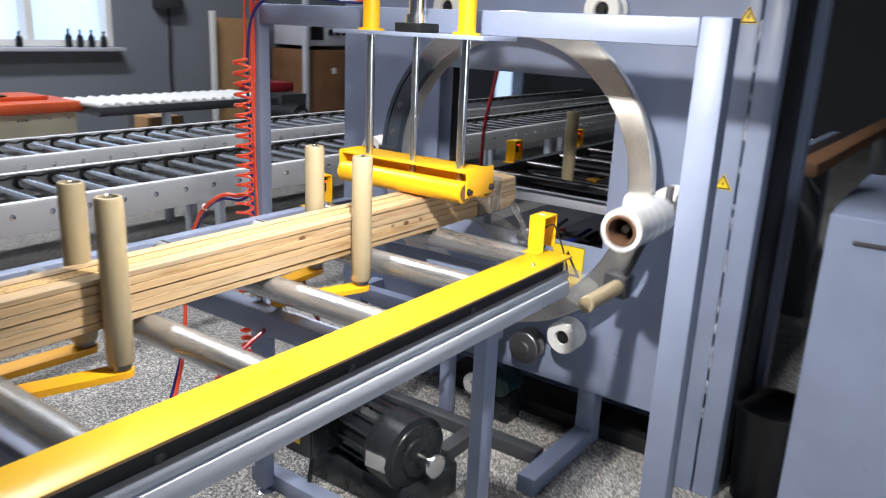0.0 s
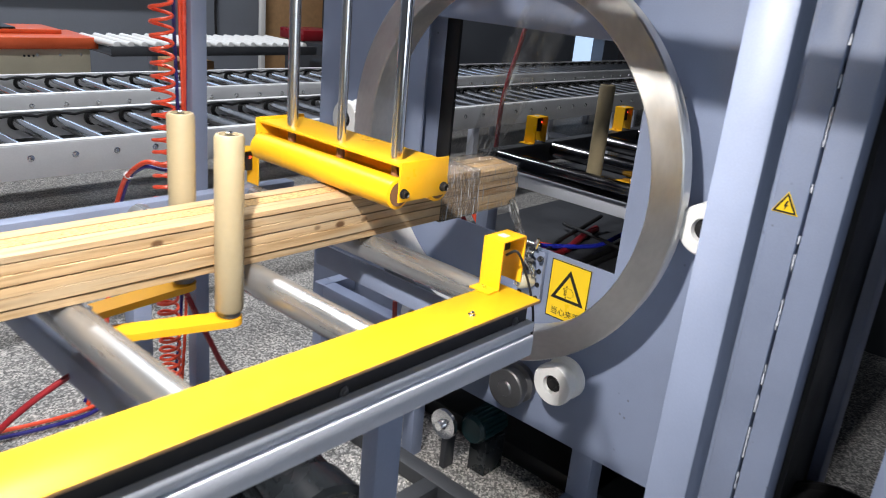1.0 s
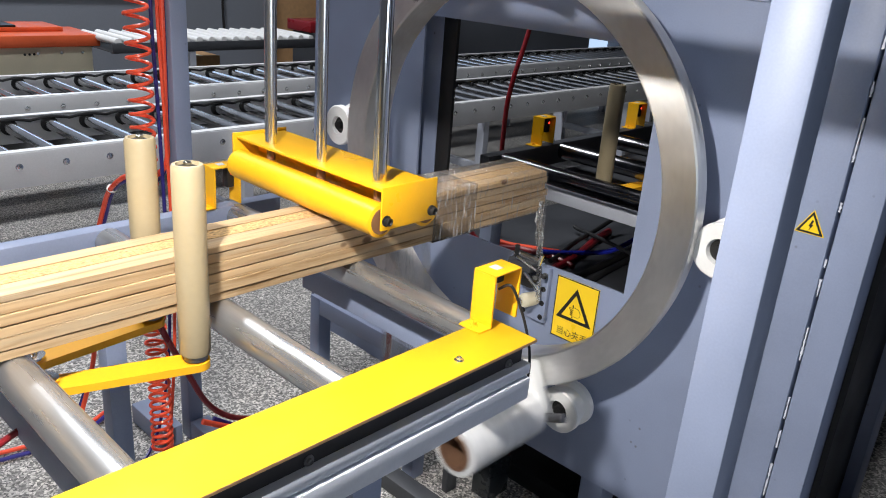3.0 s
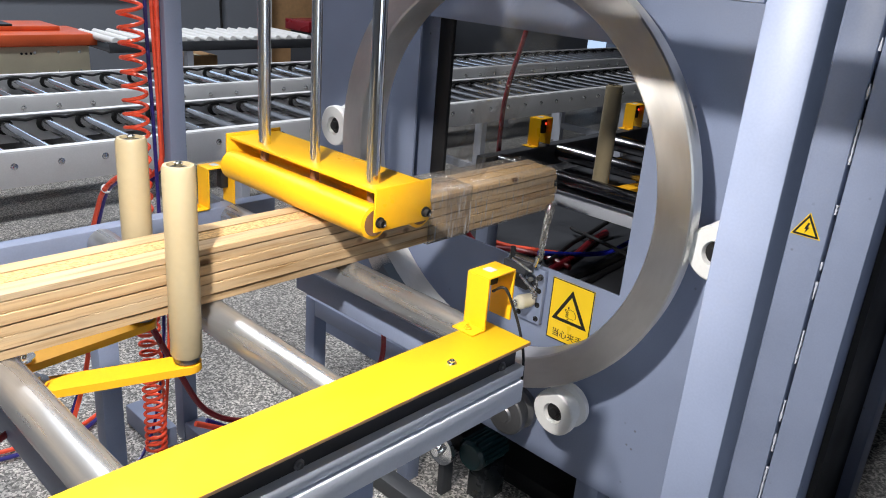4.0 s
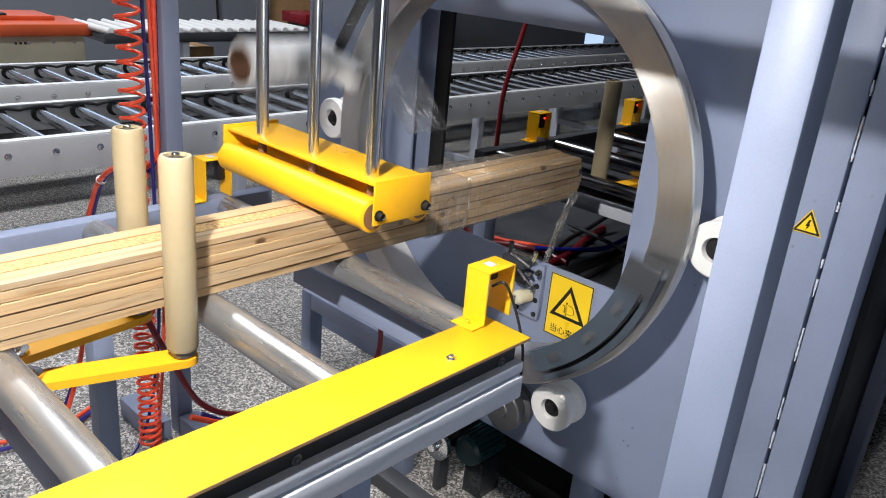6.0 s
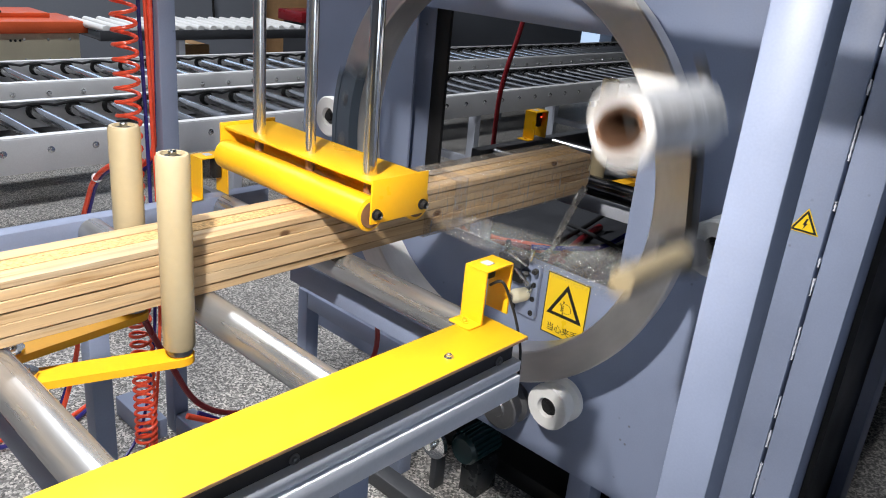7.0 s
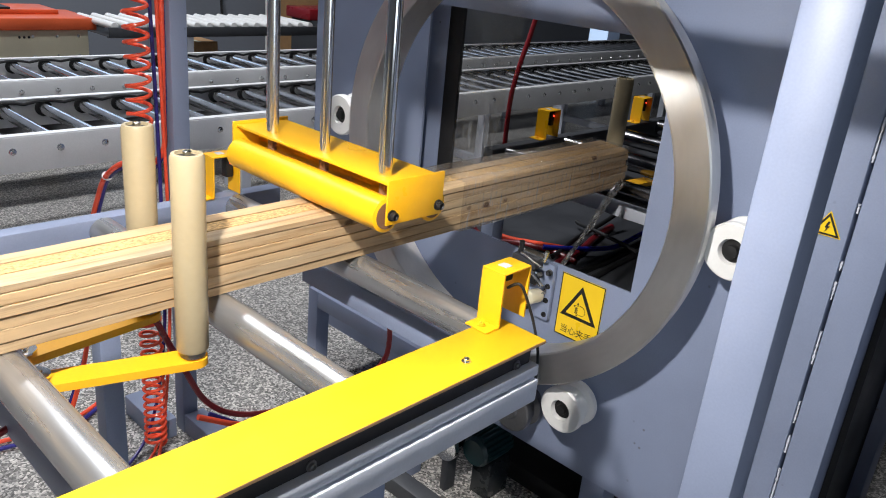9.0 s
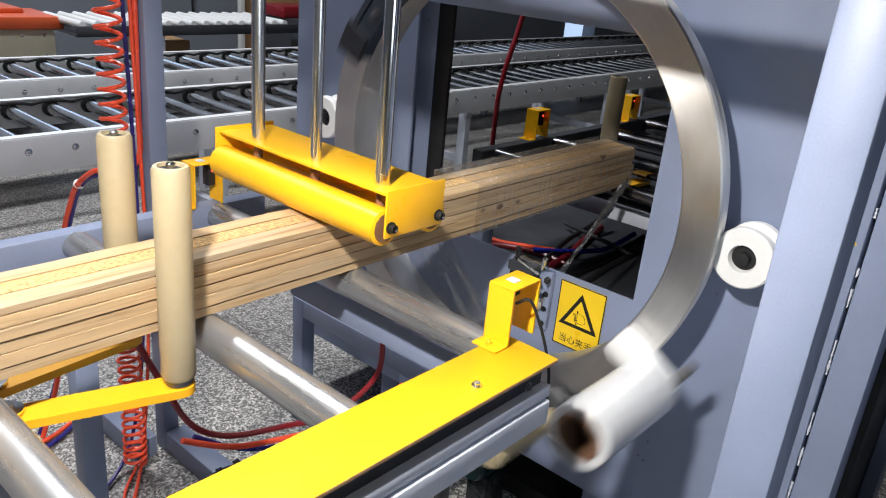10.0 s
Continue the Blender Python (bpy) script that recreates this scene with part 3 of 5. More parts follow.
def machine():
    g = thing("wrapping_machine", "grey painted steel body of a ring wrapping machine", "machine", at=pose(-0.42, 0.9, 0))
    hx0, hx1, hz0, hz1 = -0.766, -0.121, 0.682, 1.19
    X0, X1, Z0, Z1, ya, yb = -1.20, 0.193, 0.20, 1.95, 0.660, 0.666
    bm = B()
    outer = [bm.verts.new((x, ya, z)) for x, z in ((X0, Z0), (X1, Z0), (X1, Z1), (X0, Z1))]
    inner = [bm.verts.new((x, ya, z)) for x, z in ((hx0, hz0), (hx1, hz0), (hx1, hz1), (hx0, hz1))]
    faces = [bm.faces.new((outer[k], outer[(k + 1) % 4], inner[(k + 1) % 4], inner[k])) for k in range(4)]
    more = bmesh.ops.extrude_face_region(bm, geom=faces)
    bmesh.ops.translate(bm, vec=(0, yb - ya, 0), verts=[v for v in more["geom"] if isinstance(v, bmesh.types.BMVert)])
    part("front_plate", bm, GREY, g)
    bm = B()
    box(bm, X0, X0 + 0.005, yb, 1.0, Z0, Z1), box(bm, X0, X1, yb, 1.0, Z0, Z0 + 0.005)
    part("side_panel", bm, GREY, g)
    part("inner_post", box(B(), -0.830, -0.742, 0.70, 0.706, 0.25, Z1), GREY, g)
    part("inner_edge", box(B(), -0.742, -0.697, 0.701, 0.712, 0.25, Z1, 0.002), BLACK, g, "dark grey edge post")
    part("inner_hood", box(B(), hx0, hx1, yb, 0.95, hz1 + 0.01, hz1 + 0.016), GREY, g)
    # right hand columns and cover strips
    part("column", box(B(), 0.193, 0.253, 0.631, 0.70, 0.0, 2.1, 0.004), GREY, g)
    part("door_edge", box(B(), 0.258, 0.318, 0.633, 0.70, 0.0, 2.1, 0.004), GREY, g)
    part("inner_seal", box(B(), 0.250, 0.262, 0.66, 0.69, 0.02, 2.1), BLACK, g)
    rr = random.Random(8)
    z = 0.25
    while z < 1.5:
        n = rr.uniform(0.012, 0.07)
        bm, rows = B(), []
        for i in range(int(n / 0.004) + 2):
            q = rr.uniform(0.0008, 0.0030)
            rows.append([bm.verts.new((x, y, z + 0.004 * i)) for x, y in ((0.2555 - q, 0.637), (0.2555 - q * 0.7, 0.6335 - q * 0.4), (0.2555 + q * 0.8, 0.6335 - q * 0.5), (0.2555 + q, 0.637))])
        for p, q in zip(rows, rows[1:]):
            for i in range(4):
                bm.faces.new((p[i], q[i], q[(i + 1) % 4], p[(i + 1) % 4]))
        bm.faces.new(rows[0]), bm.faces.new(rows[-1][::-1])
        part("sealant_bead", bm, PALE, g, "ragged pale sealant in the seam")
        z += n + rr.uniform(0.02, 0.09)
    part("rear_column", box(B(), 0.255, 0.355, 0.90, 0.97, 0.0, 2.1, 0.004), GREY, g)
    part("seal", box(B(), 0.318, 0.330, 0.70, 0.90, 0.02, 2.1), BLACK, g)
    part("rear_column", box(B(), -1.20, -1.10, 0.90, 0.97, 0.0, 2.1, 0.004), GREY, g)
    part("base_beam", box(B(), -1.10, 0.255, 0.91, 0.97, 0.0, 0.06, 0.003), GREY, g)
    part("base_beam", box(B(), -0.16, -0.10, 0.30, 0.91, 0.0, 0.055, 0.003), GREY, g)
    part("base_leg", box(B(), -1.035, -0.993, 0.53, 0.575, 0.0, 0.385, 0.003), GREY, g)
    part("base_leg", box(B(), -0.62, -0.58, 0.53, 0.575, 0.0, 0.335, 0.003), GREY, g)
    part("base_rail", box(B(), -0.993, -0.40, 0.53, 0.575, 0.335, 0.385, 0.003), GREY, g)
    part("base_strut", box(B(), -1.035, -0.993, 0.575, 0.66, 0.335, 0.385, 0.003), GREY, g)
    for x in (-0.16, -0.82):
        part("leg", box(B(), x, x + 0.062, 0.675, 0.735, 0.055, 0.20, 0.003), GREY, g)
    # flat black box added to darken the shadowed floor below the body
    part("floor_shade_box", box(B(), -0.755, 0.19, 0.74, 0.905, 0.001, 0.055, 0.003), BLACK, g, "black box added for the shaded floor under the machine")
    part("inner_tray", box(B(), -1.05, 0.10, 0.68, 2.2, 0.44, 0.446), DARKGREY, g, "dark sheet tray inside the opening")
    return g


machine()
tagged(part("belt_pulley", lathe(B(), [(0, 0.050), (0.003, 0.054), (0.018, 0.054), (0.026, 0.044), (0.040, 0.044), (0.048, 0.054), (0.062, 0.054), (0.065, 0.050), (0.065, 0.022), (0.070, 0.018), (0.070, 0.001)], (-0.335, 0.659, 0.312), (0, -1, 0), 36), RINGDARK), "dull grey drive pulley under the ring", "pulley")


def ring_roller(deg, r):
    x, z = CX + r * math.cos(radians(deg)), CZ + r * math.sin(radians(deg))
    w = thing("support_roller", "white nylon grooved roller that carries the ring", "roller", "white rollers round the ring", pose(x, 0.66, z))
    part("wheel", lathe(B(), [(0, 0.022), (0, 0.050), (0.003, 0.053), (0.016, 0.053), (0.024, 0.043), (0.044, 0.043), (0.052, 0.053), (0.066, 0.053), (0.069, 0.050), (0.069, 0.024), (0.060, 0.022), (0.055, 0.021)], (x, 0.648, z), (0, -1, 0), 40), WHITE, w)
    part("axle", lathe(B(), [(-0.01, 0.012), (0.052, 0.012), (0.053, 0.0215), (0.060, 0.0215), (0.061, 0.012), (0.072, 0.011), (0.073, 0.001)], (x, 0.65, z), (0, -1, 0), 24), BLACK, w, "black axle with chrome bolt")


for deg, far in ((62, 0.555), (-3, 0.518), (-65, 0.552), (119, 0.555), (181, 0.567), (-115, 0.552)):
    ring_roller(deg, far)


def rotor():
    """The turning ring; its parts are in the ring's own space, centred on its axis, roll at angle 0."""
    r = thing("wrapping_ring", "bright machined steel ring that carries the film roll", "ring", at=pose(0, 0, 0))
    part("ring", lathe(B(), [(0, 0.415), (0, 0.478), (0.003, 0.481), (0.016, 0.481), (0.019, 0.474), (0.050, 0.474), (0.054, 0.450), (0.082, 0.450), (0.085, 0.448), (0.085, 0.415), (0.082, 0.411), (0.003, 0.411)], (0, 0, 0), (0, 1, 0), 128, True), RINGMET, r, "machined steel ring with polished face")
    d = 0.520
    f = part("film_roll", lathe(B(), [(-0.278, 0.040), (-0.278, 0.053), (-0.276, 0.055), (-0.052, 0.055), (-0.05, 0.053), (-0.05, 0.040)], (d, 0, 0), (0, 1, 0), 40, True), WHITE_FILM, r, "part used roll of clear stretch film")
    part("core", lathe(B(), [(-0.281, 0.033), (-0.281, 0.040), (-0.04, 0.040), (-0.04, 0.033)], (d, 0, 0), (0, 1, 0), 32, True), CORE, f, "brown cardboard core")
    part("spindle", lathe(B(), [(-0.25, 0.010), (-0.02, 0.012)], (d, 0, 0), (0, 1, 0), 16), BLACK, r)
    bm = B()
    box(bm, d - 0.105, d + 0.035, -0.038, -0.003, -0.034, 0.034, 0.010)
    part("roll_bracket", bm, WHITE, r, "white cast roll bracket")
    part("chuck", lathe(B(), [(-0.05, 0.034), (-0.049, 0.046), (-0.040, 0.048), (-0.036, 0.030), (-0.028, 0.026)], (d, 0, 0), (0, 1, 0), 28), WHITE, r, "white roll chuck")
    a = radians(-27)
    e = (0.505 * math.cos(a), 0.505 * math.sin(a))
    part("tension_roller", lathe(B(), [(-0.25, 0.010), (-0.25, 0.020), (-0.248, 0.022), (-0.052, 0.022), (-0.05, 0.020)], (e[0], 0, e[1]), (0, 1, 0), 24), BEIGE, r, "beige tension roller")
    bm = B()
    box(bm, e[0] - 0.045, e[0] + 0.03, -0.052, -0.002, e[1] - 0.034, e[1] + 0.034, 0.008)
    part("tension_bracket", bm, DARKGREY, r, "dark bracket that holds the tension roller")
    bm = B()
    bar(bm, (d - 0.01, -0.02, -0.03), (e[0], -0.02, e[1]), 0.03, 0.012, 0.003)
    part("dancer_arm", bm, BLACK, r, "dark tension arm")
    # the web of film pulled from the tension roller to the timber, gathered into creases
    bm, rows = B(), []
    for i in range(15):
        u = i / 14
        row = []
        for j in range(9):
            v = j / 8
            ya, yb = -0.245 + 0.19 * v, -0.225 + 0.115 * v
            px, pz = e[0] - 0.012 + (0.045 - e[0]) * u, e[1] - 0.02 + (-0.07 - e[1]) * u
            row.append(bm.verts.new((px, ya + (yb - ya) * u, pz + 0.004 * math.sin(2.6 * j + 0.4 * i) * math.sin(math.pi * u))))
        rows.append(row)
    for p, q in zip(rows, rows[1:]):
        for i in range(8):
            bm.faces.new((p[i], p[i + 1], q[i + 1], q[i]))
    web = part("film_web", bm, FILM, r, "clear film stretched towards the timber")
    web.visible_shadow = False
    # curved guard plate bolted to the ring across from the roll, with an open slot
    def arc(r0, r1, y0, y1, a0, a1, seg=40):
        bm = B()
        rows = []
        for i in range(seg + 1):
            u = radians(a0 + (a1 - a0) * i / seg)
            rows.append([bm.verts.new((q * math.cos(u), y, q * math.sin(u))) for q, y in ((r0, y0), (r1, y0), (r1, y1), (r0, y1))])
        for p, q in zip(rows, rows[1:]):
            for i in range(4):
                bm.faces.new((p[i], p[(i + 1) % 4], q[(i + 1) % 4], q[i]))
        bm.faces.new(rows[0]), bm.faces.new(rows[-1])
        return bm

    gp = part("guard_plate", arc(0.400, 0.446, -0.030, -0.024, 137, 187), GUARD, r, "blue grey painted curved guard plate")
    part("guard_wall", arc(0.400, 0.405, -0.024, -0.001, 137, 187), GUARD, gp)
    part("guard_rim", arc(0.455, 0.468, -0.026, -0.001, 139, 187), GUARD, gp)
    part("slot_floor", arc(0.446, 0.455, -0.008, -0.001, 139, 187), BLACK, gp, "dark slot along the guard")
    part("end_block", arc(0.402, 0.470, -0.040, -0.030, 180, 189, 8), DARKGREY, gp, "dark block at the guard's end")
    for deg in (146, 160, 173):
        u = radians(deg)
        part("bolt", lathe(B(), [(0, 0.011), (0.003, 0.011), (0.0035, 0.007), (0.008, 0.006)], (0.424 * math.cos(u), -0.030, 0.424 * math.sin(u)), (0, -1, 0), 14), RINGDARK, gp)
    part("tension_spring", rod(B(), (d + 0.02, -0.03, 0.03), (d + 0.02, -0.03, 0.085), 0.010, 16), RINGDARK, r)
    return r


WHITE_FILM = mat("film_roll_white", (0.62, 0.63, 0.64), 0.22, var=0.12, scale=8, coat=0.4, stretch=(1, 8, 1))
RING = rotor()


# ---- timber bundle ----
END0, BUNDLE_LEN = 0.518, 2.75
X0B, X1B, ZB, ZT = -0.468, -0.361, 0.8030, 0.8985
LAYERS = ((0.0148, 0.0012, 0.0015), (0.0178, 0.0006, 0.0), (0.0162, 0.0016, 0.0014), (0.0155, 0.0006, 0.0), (0.0160, 0.0014, 0.0012), (0.0152, 0.0, 0.0))


def board(bm, outline, y0, y1, rr, wob, segs=70):
    rows = []
    for i in range(segs + 1):
        y = y0 + (y1 - y0) * i / segs
        w = 0.0010 * math.sin(3.1 * y + wob) + rr.uniform(-0.0004, 0.0004)
        v = 0.0004 * math.sin(2.3 * y + 2 * wob)
        rows.append([bm.verts.new((x + w, y, z + (v if k >= len(outline) // 2 else 0))) for k, (x, z) in enumerate(outline)])
    n = len(outline)
    for p, q in zip(rows, rows[1:]):
        for i in range(n):
            bm.faces.new((p[i], p[(i + 1) % n], q[(i + 1) % n], q[i]))
    bm.faces.new(rows[0]), bm.faces.new(rows[-1])
    return bm


def bundle():
    b = thing("timber_bundle", "stack of six pale pine boards lying on the rollers", "timber", at=pose(0, 0, 0))
    z = ZB
    for k, (h, gap, inset) in enumerate(LAYERS):
        rr = random.Random(k + 3)
        x0, x1, t, c = X0B + rr.uniform(0, 0.003), X1B - inset, h - gap - 0.0002, 0.0007
        ye = END0 - rr.uniform(0.0, 0.008) + (0.014 if k == 2 else 0)
        if k < 5:
            outline = [(x0, z + c), (x0 + c, z), (x1 - c, z), (x1, z + c), (x1, z + t - c), (x1 - c, z + t), (x0 + c, z + t), (x0, z + t - c)]
            part("board", board(B(), outline, ye, ye - BUNDLE_LEN, rr, k * 1.3), PINE, b)
        else:
            # the top board keeps a waney, rough-sawn strip along its front
            outline = [(-0.446, z), (x1 - c, z), (x1, z + c), (x1, z + t - 0.006), (x1 - 0.004, z + t - 0.0038), (-0.419, z + t - 0.003), (-0.4185, z + t), (-0.445, z + t)]
            part("board", board(B(), outline, ye, ye - BUNDLE_LEN, rr, k * 1.3), PINE, b)
            strip = [(-0.4185, z + t - 0.0042), (-0.391, z + t - 0.0048), (-0.3905, z + t - 0.0024), (-0.4185, z + t - 0.0018)]
            part("wane", board(B(), strip, ye - 0.001, ye - BUNDLE_LEN, rr, k * 1.3, 400), WANE, b, "rough brown waney strip")
        z += h
    return b


BUNDLE = bundle()

# ---- film laid on the bundle, band by band ----
BANDS = []
LAY_Y = 0.43
for k in range(5):
    e = 0.0018 + 0.0003 * k
    bm = B()
    w = 0.122
    rows = []
    for i in range(9):
        y = -w * i / 8
        jig = 0.0005 * math.sin(i * 2.7 + k)
        x0, x1, z0, z1 = X0B - e - jig, X1B + e + jig, ZB - e + 0.0002, ZT + e + jig
        rows.append([bm.verts.new((x, y, z)) for x, z in ((x0, z0), (x1, z0), (x1, z1), (x0, z1))])
    for p, q in zip(rows, rows[1:]):
        for i in range(4):
            bm.faces.new((p[i], p[(i + 1) % 4], q[(i + 1) % 4], q[i]))
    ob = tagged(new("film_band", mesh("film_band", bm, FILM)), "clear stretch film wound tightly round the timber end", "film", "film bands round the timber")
    ob.visible_shadow = False
    BANDS.append(ob)


# ---- film clamp and warning signs ----
def clamp():
    c = thing("film_clamp", "small film clamp with white knob on a drilled plate", "clamp", at=pose(-0.34, 0.65, 0.55))
    part("plate", box(B(), -0.375, -0.305, 0.645, 0.659, 0.545, 0.68, 0.002), GREY, c)
    k = part("knob", lathe(B(), [(0, 0.014), (0.004, 0.016), (0.034, 0.017), (0.038, 0.015), (0.044, 0.013), (0.046, 0.010), (0.043, 0.008), (0.043, 0.002)], (-0.333, 0.645, 0.600), (-0.25, -1, 0), 24), CREAM, c, "cream plastic roller knob")
    part("knob_screw", lathe(B(), [(0, 0.0085), (0.003, 0.0085), (0.0035, 0.005), (0.008, 0.005), (0.009, 0.001)], (-0.3440, 0.601, 0.600), (-0.25, -1, 0), 14), CHROME, k)
    part("hinge_block", box(B(), -0.372, -0.335, 0.622, 0.645, 0.628, 0.650, 0.003), BLACK, c)
    part("valve", box(B(), -0.395, -0.35, 0.612, 0.645, 0.652, 0.668, 0.003), BLACK, c, "black plastic valve body")
    part("fitting", rod(B(), (-0.385, 0.628, 0.668), (-0.385, 0.622, 0.720), 0.006, 12), BLACK, c)
    part("fitting", rod(B(), (-0.325, 0.628, 0.69), (-0.318, 0.628, 0.715), 0.005, 12), CHROME, c)
    part("jaw", box(B(), -0.40, -0.335, 0.61, 0.645, 0.668, 0.69, 0.003), DARKGREY, c)
    part("jaw_cylinder", rod(B(), (-0.395, 0.63, 0.698), (-0.32, 0.64, 0.692), 0.009, 16), CHROME, c)
    part("hinge_arm", bar(B(), (-0.352, 0.618, 0.668), (-0.318, 0.628, 0.632), 0.014, 0.010, 0.002), GALV, c, "bright hinge arm")
    part("air_fitting", lathe(B(), [(0, 0.007), (0.010, 0.007), (0.011, 0.0045), (0.022, 0.0045)], (-0.33, 0.628, 0.655), (0.5, -0.7, 0.4), 14), BLACK, c, "black push-in air fitting")
    part("air_fitting", lathe(B(), [(0, 0.007), (0.010, 0.007), (0.011, 0.0045), (0.022, 0.0045)], (-0.312, 0.640, 0.664), (0.3, -0.8, 0.2), 14), BLACK, c, "black push-in air fitting")
    part("spring_pin", rod(B(), (-0.372, 0.606, 0.700), (-0.318, 0.612, 0.682), 0.0032, 10), CHROME, c)
    for i in range(4):
        for j in range(2):
            screw(c, (-0.365 + 0.05 * j, 0.645, 0.558 + 0.035 * i), (0, -1, 0), 0.0038, BLACK)
    return c


clamp()


def tri(bm, cx, cz, s, y, t=0.0006):
    pts = [(cx - s / 2, cz - s * 0.2887), (cx + s / 2, cz - s * 0.2887), (cx, cz + s * 0.5774)]
    a = [bm.verts.new((x, y, z)) for x, z in pts]
    b = [bm.verts.new((x, y + t, z)) for x, z in pts]
    bm.faces.new(a), bm.faces.new(b[::-1])
    for k in range(3):
        bm.faces.new((a[k], a[(k + 1) % 3], b[(k + 1) % 3], b[k]))
    return bm


def text(name, body, size, m, material, parent):
    cu = bpy.data.curves.new(name, "FONT")
    cu.body, cu.size, cu.extrude, cu.align_x = body, size, 0.0002, "CENTER"
    ob = new(name, cu)
    cu.materials.append(material)
    ob.parent = parent
    ob.matrix_parent_inverse = parent.matrix_basis.inverted()
    ob.matrix_basis = m
    return ob


def hand_sign():
    x0, x1, z0, z1, y = -0.289, -0.177, 0.522, 0.671, 0.659
    s = thing("warning_sign", "yellow warning sign with black triangle and crushed hand", "sign", at=pose((x0 + x1) / 2, y, z0))
    part("panel", box(B(), x0, x1, y - 0.0015, y, z0, z1), SIGNY, s)
    bm = B()
    for a, b in (((x0, z0), (x1, z0 + 0.0022)), ((x0, z1 - 0.0022), (x1, z1)), ((x0, z0 + 0.0022), (x0 + 0.0022, z1 - 0.0022)), ((x1 - 0.0022, z0 + 0.0022), (x1, z1 - 0.0022))):
        box(bm, a[0], b[0], y - 0.0018, y - 0.0015, a[1], b[1])
    part("border", bm, INK, s)
    cx, cz = (x0 + x1) / 2, z0 + 0.078
    t = part("triangle", tri(B(), cx, cz, 0.094, y - 0.0022), INK, s)
    part("triangle_field", tri(B(), cx, cz, 0.066, y - 0.0028), SIGNY, t)
    # outline of a pointing hand between two closing jaws
    bm = B()

    def stroke(pts, w=0.0013):
        for (xa, za), (xb, zb) in zip(pts, pts[1:]):
            bar(bm, (cx + xa, y - 0.0031, cz + za), (cx + xb, y - 0.0031, cz + zb), w, 0.0005)

    stroke([(0.016, 0.001), (0.010, 0.008), (0.001, 0.009), (-0.003, 0.006), (-0.013, 0.006), (-0.013, 0.003), (-0.002, 0.002)])
    stroke([(0.016, 0.001), (0.017, -0.008), (0.010, -0.013), (-0.002, -0.013)])
    for k in range(3):
        z = 0.001 - 0.0045 * k
        stroke([(-0.003, z), (-0.009, z - 0.001), (-0.009, z - 0.003), (-0.002, z - 0.0035)], 0.0018)
    stroke([(-0.004, 0.014), (-0.004, 0.0085)], 0.003)
    stroke([(-0.004, -0.018), (-0.004, -0.0145)], 0.003)
    part("pictogram", bm, INK, t)
    text("caption", "\u5f53\u5fc3\u5939\u624b", 0.021, pose(cx, y - 0.0018, z0 + 0.012, 90, 0, 0), INK, s)
    return s


hand_sign()


def volt_sign(cx, z0, y, size, label):
    s = thing("warning_sign", label, "sign", at=pose(cx, y, z0))
    cz = z0 + size * 0.2887
    t = part("panel", tri(B(), cx, cz, size, y - 0.0012), SIGNY, s)
    i = part("border", tri(B(), cx, cz, size * 0.9, y - 0.0018), INK, s)
    part("field", tri(B(), cx, cz, size * 0.66, y - 0.0024), SIGNY, i)
    bm = B()
    u = size * 0.05
    pts = [(0.2, 4.4), (1.6, 4.4), (0.5, 1.2), (1.7, 1.2), (-0.9, -3.4), (-0.2, -0.2), (-1.4, -0.2)]
    a = [bm.verts.new((cx + px * u, y - 0.0030, cz + pz * u)) for px, pz in pts]
    b = [bm.verts.new((cx + px * u, y - 0.0024, cz + pz * u)) for px, pz in pts]
    bm.faces.new(a), bm.faces.new(b[::-1])
    for k in range(len(a)):
        bm.faces.new((a[k], a[(k + 1) % len(a)], b[(k + 1) % len(a)], b[k]))
    part("pictogram", bm, INK, i)
    return s


volt_sign(0.219, 0.927, 0.631, 0.050, "small yellow triangle sticker with black lightning bolt")
volt_sign(0.222, 1.36, 0.631, 0.052, "amber triangle sticker high on the machine column")


